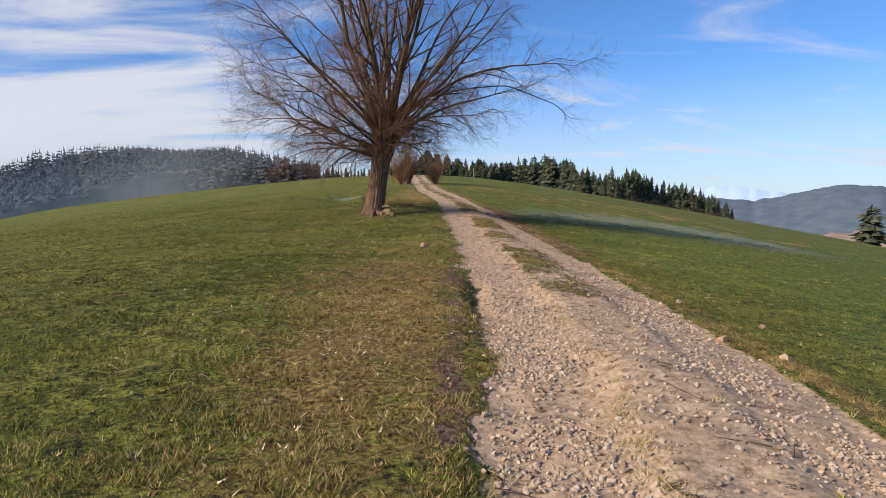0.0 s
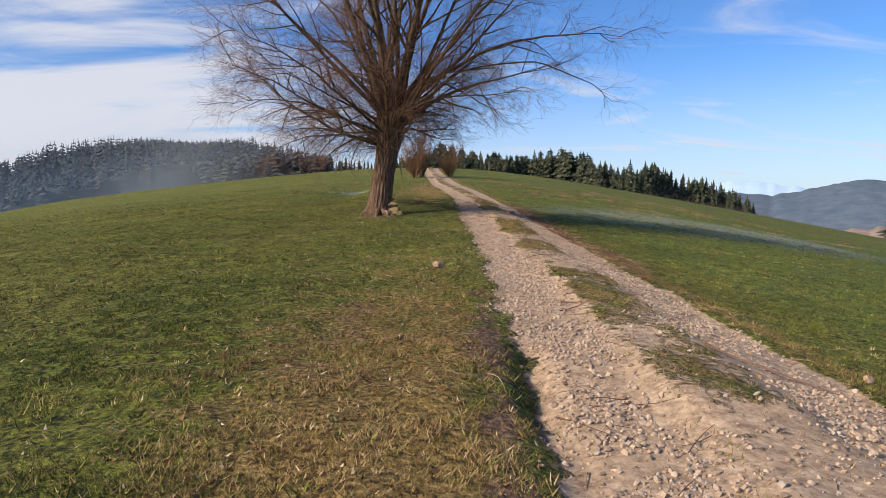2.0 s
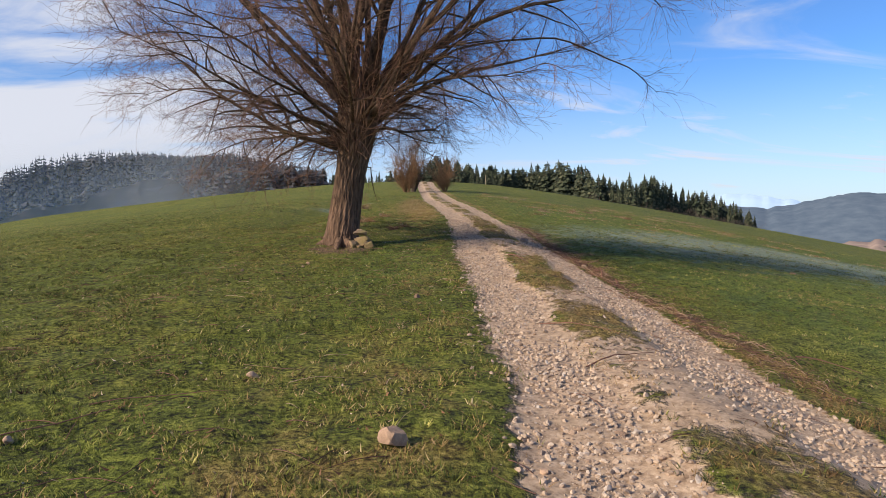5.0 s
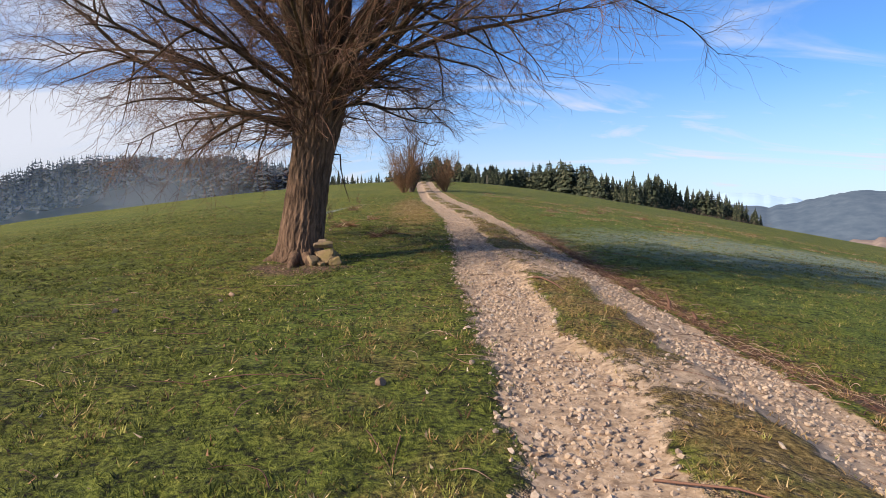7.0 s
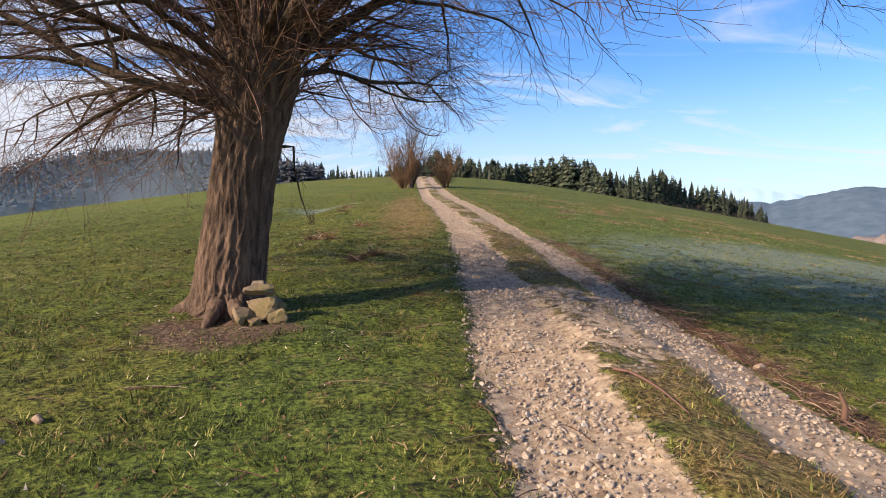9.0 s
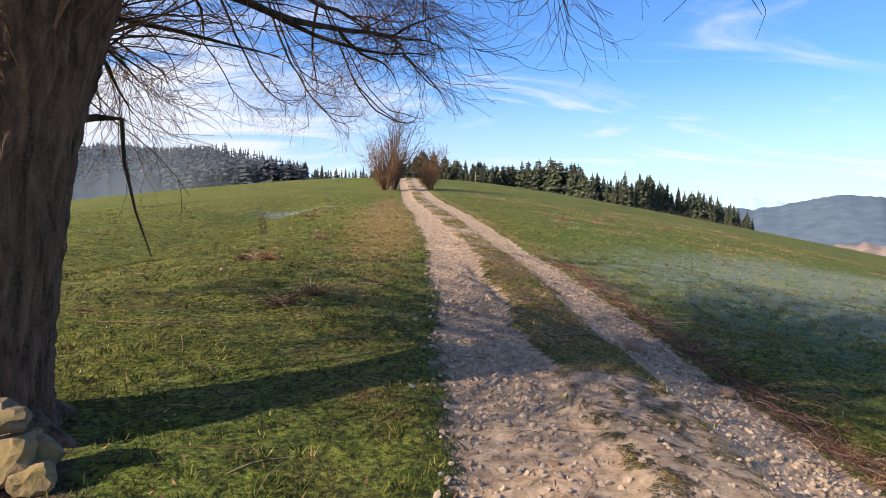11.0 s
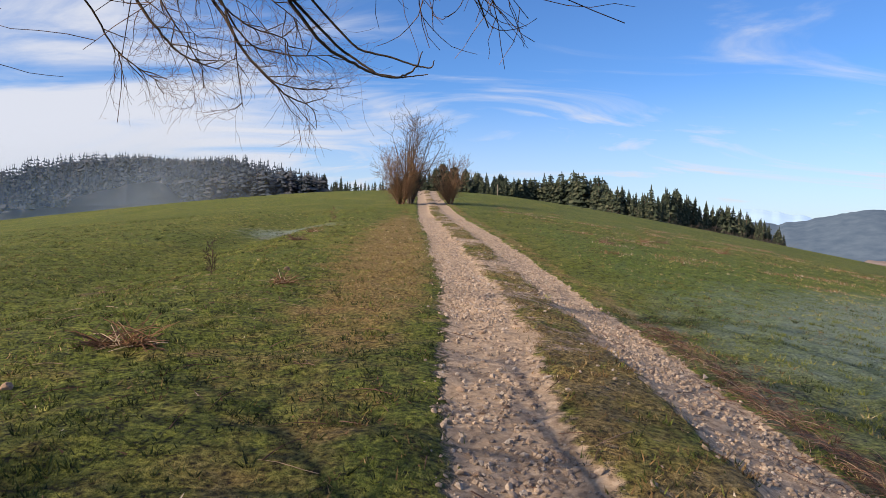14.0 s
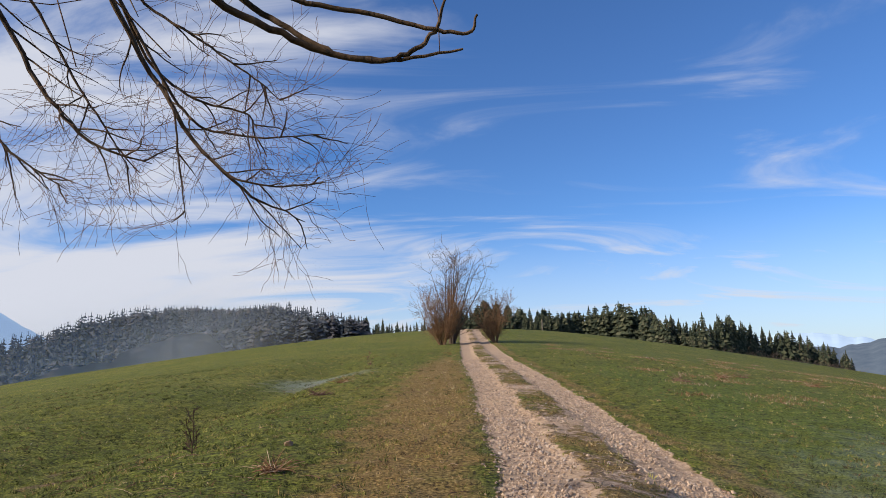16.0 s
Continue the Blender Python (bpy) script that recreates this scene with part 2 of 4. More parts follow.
def vnoise(x, y, scale, seed=0):
    """Smooth value noise between -1 and 1, with cells of the given size in metres."""
    u, v = np.asarray(x, float) / scale, np.asarray(y, float) / scale
    i, j = np.floor(u), np.floor(v)
    a, b = u - i, v - j
    a, b = a * a * (3 - 2 * a), b * b * (3 - 2 * b)
    n00, n10 = lattice(i, j, seed), lattice(i + 1, j, seed)
    n01, n11 = lattice(i, j + 1, seed), lattice(i + 1, j + 1, seed)
    return 2 * ((n00 * (1 - a) + n10 * a) * (1 - b) + (n01 * (1 - a) + n11 * a) * b) - 1


# the ridge: height of the crown line along y
RIDGE_Y = np.array([-400, -60, 0, 10, 20, 30, 38, 60, 88, 104, 122, 160, 240, 300, 420, 700, 4000.0])
RIDGE_Z = np.array([-22, -2.6, 0.80, 1.26, 1.68, 2.34, 2.62, 3.6, 5.35, 6.65, 8.5, 6.8, 9.2, 11.0, 9.5, -5.0, -60.0])


def ridge(y):
    y = np.asarray(y, float)
    z = 0
    for d in (-4, -2, 0, 2, 4):
        z = z + np.interp(y + d * (1 + np.clip(np.abs(y) - 40, 0, 300) * 0.02), RIDGE_Y, RIDGE_Z)
    return z / 5


WR0, WR1, MR = 6, 0.09, 0.192
WL0, WL1, ML, LX = 6, 0.14, 0.13, 0.10


def land(x, y):
    """Height of the land without ruts."""
    x, y = np.asarray(x, float), np.asarray(y, float)
    yy = np.clip(y, -10, 330)
    wr, wl = WR0 + WR1 * yy, WL0 + WL1 * yy
    r, l = np.clip(x - 1.5, 0, None), np.clip(-0.5 - x, 0, None)
    z = ridge(y)
    z = z - 0.40 * sstep(2.0, 5.5, x) * (1 - sstep(34, 60, y)) - MR * (np.sqrt(r * r + wr * wr) - wr)
    z = z - ML * (np.sqrt(l * l + wl * wl) - wl)
    z = z - LX * np.clip(l - 60, 0, None)
    z = z - 0.25 * np.clip(x - 190, 0, None)
    z = np.maximum(z, -60.0) + 0.02 * np.minimum(z + 60.0, 0)
    # the wooded slope across the hollow
    hill = 48 * np.exp(-(((x + 225) / 190) ** 2 + ((y - 430) / 100) ** 2))
    return z + hill * sstep(190, 330, np.hypot(x, y)) * (1 - sstep(-130, -55, x))

MID_Y = np.array([-60, 0, 3.5, 6.6, 12, 18, 30, 36, 46, 66, 86, 110, 160.0])
MID_X = np.array([-3.2, 1.55, 2.05, 2.38, 2.58, 2.7, 2.86, 2.98, 2.75, 2.10, 1.72, 1.3, 0.6])


def track_mid(y):
    """The middle of the cart track."""
    return sum(np.interp(np.asarray(y, float) + d, MID_Y, MID_X) for d in (-2, -1, 0, 1, 2)) / 5


def rut_masks(x, y):
    """How much of each wheel track, and of the grown strip between them, lies at a place."""
    d = x - track_mid(y) + 0.055 * vnoise(x, y, 1.3, 5) + 0.05 * vnoise(x, y, 0.45, 6) + 0.05 * vnoise(x, y, 0.17, 7)
    ends = 1 - sstep(135, 150, y)
    one = sstep(-1.42, -0.95, d) * (1 - sstep(-0.52, -0.22, d))
    two = sstep(0.34, 0.66, d) * (1 - sstep(1.22, 1.50, d))
    strip = sstep(-0.5, -0.2, d) * (1 - sstep(0.4, 0.7, d))
    return one * ends, two * ends, strip * ends


def strip_stony(x, y):
    """How far stones and dirt have spread over the strip between the wheel tracks."""
    v = 0.38 + 0.30 * (1 - sstep(8, 20, y)) + 0.10 * sstep(30, 40, y)
    return v + 0.30 * vnoise(x, y, 1.4, 14) + 0.14 * vnoise(x, y, 0.4, 16)


def surface(x, y):
    """Height of the ground with ruts, ditches and bumps."""
    x, y = np.asarray(x, float), np.asarray(y, float)
    one, two, strip = rut_masks(x, y)
    near = 1 - sstep(60, 140, np.hypot(x, y - 20))
    z = land(x, y)
    z = z + near * (0.035 * vnoise(x, y, 2.6, 1) + (1 - 0.5 * (one + two)) * (0.030 * vnoise(x, y, 0.8, 2) + 0.026 * vnoise(x, y, 0.30, 3)))
    z = z - 0.055 * one - 0.05 * two + 0.02 * strip + 0.012 * (one + two) * vnoise(x, y, 0.21, 4)
    d = x - track_mid(y)
    z = z - 0.13 * np.exp(-((d + 1.18 + 0.06 * vnoise(x, y, 0.7, 8)) / 0.13) ** 2) * sstep(-0.5, 0.4, vnoise(x * 0.2, y, 1.7, 17)) * sstep(4, 6, y) * (1 - sstep(11, 14, y))
    z = z - 0.10 * np.exp(-((d - 1.75) / 0.35) ** 2) * sstep(17, 21, y) * (1 - sstep(29, 34, y))
    z = z - 0.42 * np.exp(-((x + 4.6 + 0.03 * (y - 40)) / 1.6) ** 2) * sstep(28, 36, y) * (1 - sstep(60, 75, y))
    return z


def spread(start, stop, step, growth, far):
    """Grid lines: even between start and stop, then ever wider out to -far and far."""
    mid = list(np.arange(start, stop, step))
    for sign, edge in ((1, mid[-1]), (-1, mid[0])):
        at, s = edge, step
        while abs(at) < far:
            s *= growth
            at += sign * s
            mid.append(at)
    return np.array(sorted(mid))


def mesh_from(name, verts, faces, mat, smooth=False):
    me = bpy.data.meshes.new(name)
    verts, faces = np.asarray(verts, np.float32), np.asarray(faces, np.int32)
    k = faces.shape[1]
    me.vertices.add(len(verts))
    me.vertices.foreach_set("co", verts.ravel())
    me.loops.add(faces.size)
    me.loops.foreach_set("vertex_index", faces.ravel())
    me.polygons.add(len(faces))
    me.polygons.foreach_set("loop_start", np.arange(0, faces.size, k, dtype=np.int32))
    me.polygons.foreach_set("use_smooth", np.full(len(faces), smooth))
    me.update(calc_edges=True)
    me.validate()
    me.materials.append(mat)
    return me


def build_ground():
    xs, ys = spread(-7.0, 9.0, 0.085, 1.075, 3600), spread(-1.0, 44.0, 0.085, 1.06, 3800)
    gx, gy = np.meshgrid(xs, ys)
    x, y = gx.ravel(), gy.ravel()
    nx, ny = len(xs), len(ys)
    i = np.arange(nx * (ny - 1)).reshape(ny - 1, nx)[:, :-1].ravel()
    faces = np.stack([i, i + 1, i + nx + 1, i + nx], 1)
    me = mesh_from("ground", np.stack([x, y, surface(x, y)], 1), faces, M_GROUND, True)
    one, two, strip = rut_masks(x, y)
    d = x - track_mid(y)
    verge = np.exp(-((d + 1.9) / 0.9) ** 2) + 1.7 * np.exp(-((d - 1.72) / 0.36) ** 2)
    dry = 0.38 * verge + 0.85 * strip * (0.8 + 0.2 * vnoise(x, y, 2.0, 9))
    dry = dry + 0.75 * np.exp(-((x + 0.1) / 1.0) ** 2 - ((y - 7.6) / 4.6) ** 2) + 0.80 * np.exp(-((d + 2.4) / 1.3) ** 2) * sstep(27, 40, y) * (1 - sstep(52, 70, y))
    dry = dry + 0.12 * sstep(60, 100, y) + 0.3 * np.exp(-((x + 1.2) / 1.6) ** 2 - ((y - 30) / 4.0) ** 2)
    bare = 0.9 * np.exp(-(((x + 0.9) / 1.1) ** 2 + ((y - 23.7) / 0.9) ** 2)) + 0.7 * np.exp(-((d + 1.45) / 0.22) ** 2) * (1 - sstep(10, 14, y))
    bare = bare + 0.75 * np.exp(-((d - 1.7) / 0.35) ** 2) * sstep(14, 18, y) * (1 - sstep(30, 36, y))
    bare = bare + 0.55 * np.exp(-(((x + 4.2) / 1.0) ** 2 + ((y - 38) / 1.4) ** 2)) + 0.6 * np.exp(-(((x + 4.5) / 1.6) ** 2 + ((y - 54) / 3) ** 2))
    bare = bare + 0.5 * np.exp(-((x + 0.1) / 0.8) ** 2 - ((y - 10) / 3.0) ** 2)
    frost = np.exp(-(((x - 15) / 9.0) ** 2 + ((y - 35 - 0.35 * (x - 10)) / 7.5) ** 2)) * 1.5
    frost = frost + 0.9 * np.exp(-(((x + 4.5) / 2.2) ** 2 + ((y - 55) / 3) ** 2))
    lush = 0.85 * sstep(4.6, 7.0, x) * (1 - sstep(45, 75, y)) + 0.8 * (1 - strip) * np.exp(-((x - 0.3) / 1.4) ** 2 - ((y - 22) / 5.5) ** 2) + 0.6 * np.exp(-((x - 1.0) / 0.8) ** 2 - ((y - 31) / 3.0) ** 2)
    track = np.clip(one + two + strip_stony(x, y) * strip, 0, 1)
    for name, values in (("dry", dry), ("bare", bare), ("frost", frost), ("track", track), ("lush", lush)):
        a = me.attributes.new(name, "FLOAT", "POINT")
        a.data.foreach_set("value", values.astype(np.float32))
    return tagged(new("ground", me), "sloping winter meadow crossed by a stony cart track", "ground", kind="structure")


build_ground()


# ---- building helpers ----
def part(name, me, parent, label=""):
    ob = new(name, me)
    ob.parent = parent
    return tagged(ob, label)


def thing(name, place, label, category, group="", kind=""):
    ob = new(name)
    ob.location = place
    return tagged(ob, label, category, group, kind)


class Tubes:
    """Collects tapered, bent tubes into one mesh."""

    def __init__(self):
        self.v, self.f, self.n = [], [], 0

    def add(self, pts, radii, sides=5, lump=None):
        pts, radii = np.asarray(pts, float), np.asarray(radii, float)
        k = len(pts)
        way = np.gradient(pts, axis=0)
        way /= np.linalg.norm(way, axis=1)[:, None] + 1e-9
        ref = np.where(np.abs(way[:, 2:3]) > 0.9, np.array([[1.0, 0, 0]]), np.array([[0, 0, 1.0]]))
        ref = np.repeat(ref[:1], k, axis=0)
        a = np.cross(way, ref)
        a /= np.linalg.norm(a, axis=1)[:, None] + 1e-9
        b = np.cross(way, a)
        th = np.arange(sides) * 2 * math.pi / sides
        r = radii[:, None] * np.ones(sides)[None, :]
        if lump is not None:
            r = r * lump(np.linspace(0, 1, k)[:, None], th[None, :])
        ring = pts[:, None, :] + r[:, :, None] * (np.cos(th)[None, :, None] * a[:, None, :] + np.sin(th)[None, :, None] * b[:, None, :])
        self.v.append(ring.reshape(-1, 3))
        i = self.n + np.arange(k - 1)[:, None] * sides
        j = np.arange(sides)[None, :]
        jj = (j + 1) % sides
        q = np.stack([i + j, i + jj, i + sides + jj, i + sides + j], 2).reshape(-1, 4)
        self.f.append(q)
        self.n += k * sides

    def mesh(self, name, mat, smooth=True):
        return mesh_from(name, np.concatenate(self.v), np.concatenate(self.f), mat, smooth)


def grow(rng, start, way, length, droop, wander, steps):
    """A bent line that starts one way, wanders and sinks or rises."""
    p, d = np.array(start, float), np.array(way, float)
    d /= np.linalg.norm(d)
    out, s = [p.copy()], length / steps
    for i in range(steps):
        d = d + rng.normal(0, wander, 3) + np.array([0, 0, droop])
        d /= np.linalg.norm(d)
        p = p + d * s
        out.append(p.copy())
    return np.array(out)


def along(line, u):
    at = u * (len(line) - 1)
    i = min(int(at), len(line) - 2)
    return line[i] + (line[i + 1] - line[i]) * (at - i), line[i + 1] - line[i]


def sideways(rng, way, spread_, up=0.0):
    w = way / (np.linalg.norm(way) + 1e-9)
    n = rng.normal(0, 1, 3)
    n -= w * n.dot(w)
    n /= np.linalg.norm(n) + 1e-9
    return w * math.cos(spread_) + n * math.sin(spread_) + np.array([0, 0, up])


# ---- the old willow ----
def build_willow(x, y):
    rng = np.random.default_rng(11)
    z = float(surface(x, y))
    tree = thing("willow_tree", (x, y, z), "old leafless pollard willow with a leaning furrowed trunk", "tree")
    trunk = Tubes()
    line = np.array([(0.0, 0, -0.25), (0.0, 0, 0.0), (0.01, 0, 0.12), (0.03, 0.0, 0.3), (0.07, 0, 0.6), (0.13, 0.02, 1.0), (0.19, 0.03, 1.4), (0.26, 0.03, 1.8), (0.32, 0.03, 2.15), (0.37, 0.02, 2.5), (0.40, 0.0, 2.9), (0.42, 0, 3.3), (0.43, 0, 3.7), (0.43, 0, 4.0)])
    wide = np.array([0.66, 0.56, 0.51, 0.47, 0.45, 0.43, 0.42, 0.43, 0.48, 0.52, 0.50, 0.46, 0.38, 0.16])

    def lump(u, th):
        flare, h = np.clip(1 - u * 4.2, 0, 1), 4.25 * u
        r = 1 + flare * (0.16 * np.sin(th * 5 + 0.6) + 0.09 * np.sin(th * 3 + 2.0))
        one = np.abs(np.sin(11 * th + 4.2 * h + 1.2 * np.sin(3.1 * h + 2 * th)))
        two = np.abs(np.sin(11 * th - 4.0 * h + 1.4 * np.sin(2.3 * h - th) + 1.0))
        r = r + 0.075 * (1 - np.minimum(one, two)) ** 1.6 + 0.018 * np.sin(th * 37 + 6 * np.sin(h * 7))
        return r + np.clip(u - 0.50, 0, 0.4) * 0.45 * np.sin(th * 4 + 9 * u)

    fine_u = np.linspace(0, len(line) - 1, 150)
    smooth_line = np.stack([np.interp(fine_u, range(len(line)), line[:, i]) for i in range(3)], 1)
    trunk.add(smooth_line, 0.75 * np.interp(fine_u, range(len(line)), wide), 160, lump)
    part("trunk", trunk.mesh("trunk", M_BARK), tree, "deeply furrowed grey-brown willow trunk")
    # roots
    for k in range(7):
        a = k * 0.9 + rng.uniform(-0.2, 0.2)
        r = Tubes()
        pts = [(math.cos(a) * d, math.sin(a) * d, h) for d, h in ((0.20, 0.20), (0.38, 0.07), (0.54, 0.0), (0.72, -0.07))]
        r.add(pts, (0.15, 0.10, 0.065, 0.03), 8)
        part("root", r.mesh("root", M_BARK), tree)
    # bearing, rise, length, thickness and height of the start of each limb
    limbs = [(k * 137.5 + 20, 66 + 18 * ((k * 0.618) % 1), 7.6 + 2.2 * ((k * 0.37) % 1), 0.13 + 0.06 * ((k * 0.71) % 1), 3.0 + 0.75 * ((k * 0.29) % 1)) for k in range(11)]
    limbs += [(k * 137.5 + 75, 36 + 24 * ((k * 0.618) % 1), 6.4 + 1.4 * ((k * 0.37) % 1), 0.10 + 0.04 * ((k * 0.71) % 1), 2.55 + 1.0 * ((k * 0.43) % 1)) for k in range(9)]
    limbs += [(190, 16, 5.2, 0.13, 2.15), (168, 24, 5.6, 0.11, 2.4), (215, 22, 5.0, 0.10, 2.5), (150, 14, 5.0, 0.10, 2.3), (182, 34, 5.6, 0.10, 2.8), (240, 26, 4.6, 0.09, 2.5), (270, 20, 4.4, 0.09, 2.7), (300, 24, 4.6, 0.09, 2.8), (335, 38, 3.6, 0.08, 2.7), (5, 42, 3.8, 0.09, 2.8), (30, 36, 3.6, 0.08, 2.6), (62, 24, 5.0, 0.09, 2.5), (100, 18, 5.0, 0.10, 2.4), (128, 24, 5.2, 0.10, 2.5), (12, 44, 6.6, 0.13, 3.2), (352, 48, 6.4, 0.12, 3.4)]
    limbs += [(84 + 22 * k, 48 + 9 * (k % 2), 6.8, 0.10, 2.9 + 0.2 * k) for k in range(4)]
    twigs = Tubes()

    def twig(p, w, length, r, droop):
        line = grow(rng, p, w, length, droop, 0.20, 5)
        if open_over(line):
            twigs.add(line, np.linspace(r, 0.0016, 6), 3)

    def open_over(line):
        """Whether a branch keeps clear of the way, which the carts have kept open."""
        over = (line[:, 0] > 0.9) & (line[:, 1] > -6) & (line[:, 1] < 8.5) & (line[:, 2] < 2.35)
        return not over.any()

    def dress(limb, main, length, r0, count, sink, first, fine=1.0):
        """Side branches and twigs along a limb."""
        for b in range(count):
            u = first + (1 - first) * (b + rng.uniform(0, 0.8)) / count
            p, d = along(main, min(u, 0.99))
            bl = (1.0 - 0.5 * u) * length * rng.uniform(0.20, 0.40)
            br = max(0.008 if fine == 1.0 else 0.004, r0 * 0.30 * (1 - 0.75 * u))
            side = grow(rng, p, sideways(rng, d, rng.uniform(0.45, 0.95), 0.05), bl, sink, 0.10, 8)
            if not open_over(side):
                continue
            limb.add(side, br * (1 - np.linspace(0, 1, 9)) ** 0.8 + 0.003, 5)
            for c in range(12 if fine == 1.0 else 4):
                v = 0.15 + 0.85 * (c + rng.uniform(0, 0.9)) / (12 if fine == 1.0 else 4)
                q, dd = along(side, min(v, 0.99))
                sub = grow(rng, q, sideways(rng, dd, rng.uniform(0.4, 1.0)), fine * rng.uniform(0.45, 1.15), -0.05 * fine, 0.17, 6)
                if not open_over(sub):
                    continue
                twigs.add(sub, fine * np.linspace(min(0.0058, max(0.0038, br * 0.20)), 0.0022, 7), 3)
                for g in range(4 if fine == 1.0 else 2):
                    q2, d2 = along(sub, rng.uniform(0.2, 0.98))
                    twig(q2, sideways(rng, d2, rng.uniform(0.3, 0.9)), fine * rng.uniform(0.25, 0.75), 0.0028 * fine, 0.03)

    for az, el, length, r0, high in limbs:
        limb, a, e = Tubes(), radians(az), radians(el)
        w = np.array([math.cos(a) * math.cos(e), math.sin(a) * math.cos(e), math.sin(e)])
        start = np.array([0.17 * high - 0.10, 0.0, high]) + np.array([math.cos(a), math.sin(a), 0]) * 0.24
        low = el < 35
        main = grow(rng, start, w, length, -0.020 if low else -0.004, 0.095 if low else 0.075, 18)
        if math.cos(a) > -0.8 and math.sin(a) > -0.6 or math.cos(a) > 0.5:
            main[:, 2] = np.maximum(main[:, 2], 2.45 + 0.12 * np.hypot(main[:, 0] - 0.4, main[:, 1]))
        limb.add(main, (0.42 if low else 0.62) * r0 * (1 - np.linspace(0, 1, 19)) ** 1.0 + 0.005, 8)
        dress(limb, main, length, r0, 13 if low else 11, -0.022 if low else -0.008, 0.14)
        part("limb", limb.mesh("limb", M_LIMB), tree)
    # long limbs that arch over towards the track
    for stations, r0, count, reach in ((((-0.57, 24.7, 4.5), (-0.8, 27, 7.0), (-1.0, 30.5, 7.8), (-1.1, 32.6, 6.9), (-0.85, 33.2, 6.0), (-0.45, 33.35, 5.3), (-0.1, 33.5, 4.92), (0.25, 33.9, 4.78)), 0.030, 15, 2.4),
                                (((-0.57, 24.7, 4.5), (-0.3, 27.0, 6.6), (0.2, 29.2, 6.0), (0.62, 30.2, 4.95), (0.88, 30.38, 4.61), (1.08, 30.41, 4.51), (1.22, 30.42, 4.45), (1.36, 30.43, 4.43), (1.44, 30.43, 4.47), (1.49, 30.42, 4.51), (1.52, 30.41, 4.60)), 0.011, 0, 0.7),
                                (((0.2, 29.2, 6.0), (0.75, 30.25, 4.95), (1.09, 30.39, 4.60), (1.28, 30.41, 4.57), (1.49, 30.42, 4.51), (1.58, 30.43, 4.50), (1.60, 30.42, 4.55)), 0.006, 0, 0.7),
                                (((0.62, 30.2, 4.95), (0.96, 30.43, 4.63), (1.10, 30.45, 4.54), (1.22, 30.44, 4.46), (1.36, 30.43, 4.435), (1.56, 30.44, 4.46)), 0.007, 0, 0.7),
                                (((-1.0, 32.4, 6.9), (-0.68, 33.12, 5.77), (-0.36, 33.17, 5.53), (0.02, 33.20, 5.43), (0.07, 33.22, 5.33)), 0.010, 8, 1.3),
                                (((-0.9, 32.8, 6.4), (-0.51, 33.17, 5.53), (-0.31, 33.21, 5.32), (0.13, 33.24, 5.25), (0.56, 33.25, 5.27)), 0.010, 8, 1.3),
                                (((-0.45, 33.35, 5.3), (-0.12, 33.28, 4.97), (0.22, 33.30, 4.90), (0.54, 33.31, 4.93)), 0.007, 6, 0.9),
                                (((-1.8, 31.8, 6.9), (-1.49, 33.00, 6.27), (-1.23, 33.11, 5.71), (-1.00, 33.18, 5.34), (-0.85, 33.23, 5.06)), 0.010, 8, 1.3),
                                (((-2.4, 31.5, 6.6), (-1.95, 33.0, 5.7), (-1.77, 33.16, 5.27), (-1.53, 33.20, 5.08), (-1.31, 33.24, 4.93)), 0.010, 8, 1.3),
                                (((-1.0, 31.4, 7.4), (-0.76, 33.03, 6.25), (-0.37, 33.09, 6.00), (0.03, 33.16, 5.71), (0.26, 33.20, 5.51)), 0.010, 9, 1.5),
                                (((-0.62, 33.2, 5.7), (-0.51, 33.18, 5.45), (-0.49, 33.25, 5.05), (-0.46, 33.31, 4.71)), 0.006, 3, 0.7),
                                (((-0.57, 24.7, 4.5), (-1.3, 27, 7.2), (-1.8, 30.8, 7.4), (-1.62, 32.8, 6.15), (-1.31, 32.95, 5.5), (-1.0, 33.0, 5.17), (-0.6, 33.05, 5.03)), 0.026, 14, 2.4),
                                (((-0.5, 24.6, 4.5), (1.6, 25.4, 6.6), (4.2, 26.0, 7.0), (6.2, 26.4, 6.3), (6.9, 26.5, 5.7)), 0.032, 12, 3.2)):
        pts = np.array(stations) - np.array((x, y, z))
        u = np.linspace(0, len(pts) - 1, 5 * len(pts))
        fine = np.stack([np.interp(u, range(len(pts)), pts[:, i]) for i in range(3)], 1)
        fine[1:-1] = (fine[:-2] + fine[1:-1] * 2 + fine[2:]) / 4
        fine[1:-1] = (fine[:-2] + fine[1:-1] * 2 + fine[2:]) / 4
        fine[3:] += rng.normal(0, min(0.009, r0 * 0.25), (len(fine) - 3, 3))
        limb = Tubes()
        limb.add(fine, r0 * (1 - np.linspace(0, 1, len(fine))) ** 0.7 + 0.003, 7)
        dress(limb, fine, reach, r0 * 1.0, count, 0.0, 0.35, 0.55 if reach < 3 else 0.8)
        part("limb", limb.mesh("limb", M_LIMB), tree)
    # a snapped twig that hangs beside the trunk
    hang = Tubes()
    hang.add([(0.25, 0.15, 1.72), (0.53, 0.4, 1.80), (0.65, 0.45, 1.80), (0.66, 0.45, 1.55), (0.72, 0.45, 1.25), (0.80, 0.47, 0.98)], (0.03, 0.022, 0.016, 0.012, 0.008, 0.004), 5)
    part("broken_branch", hang.mesh("broken_branch", M_LIMB), tree, "snapped branch hanging down beside the trunk")
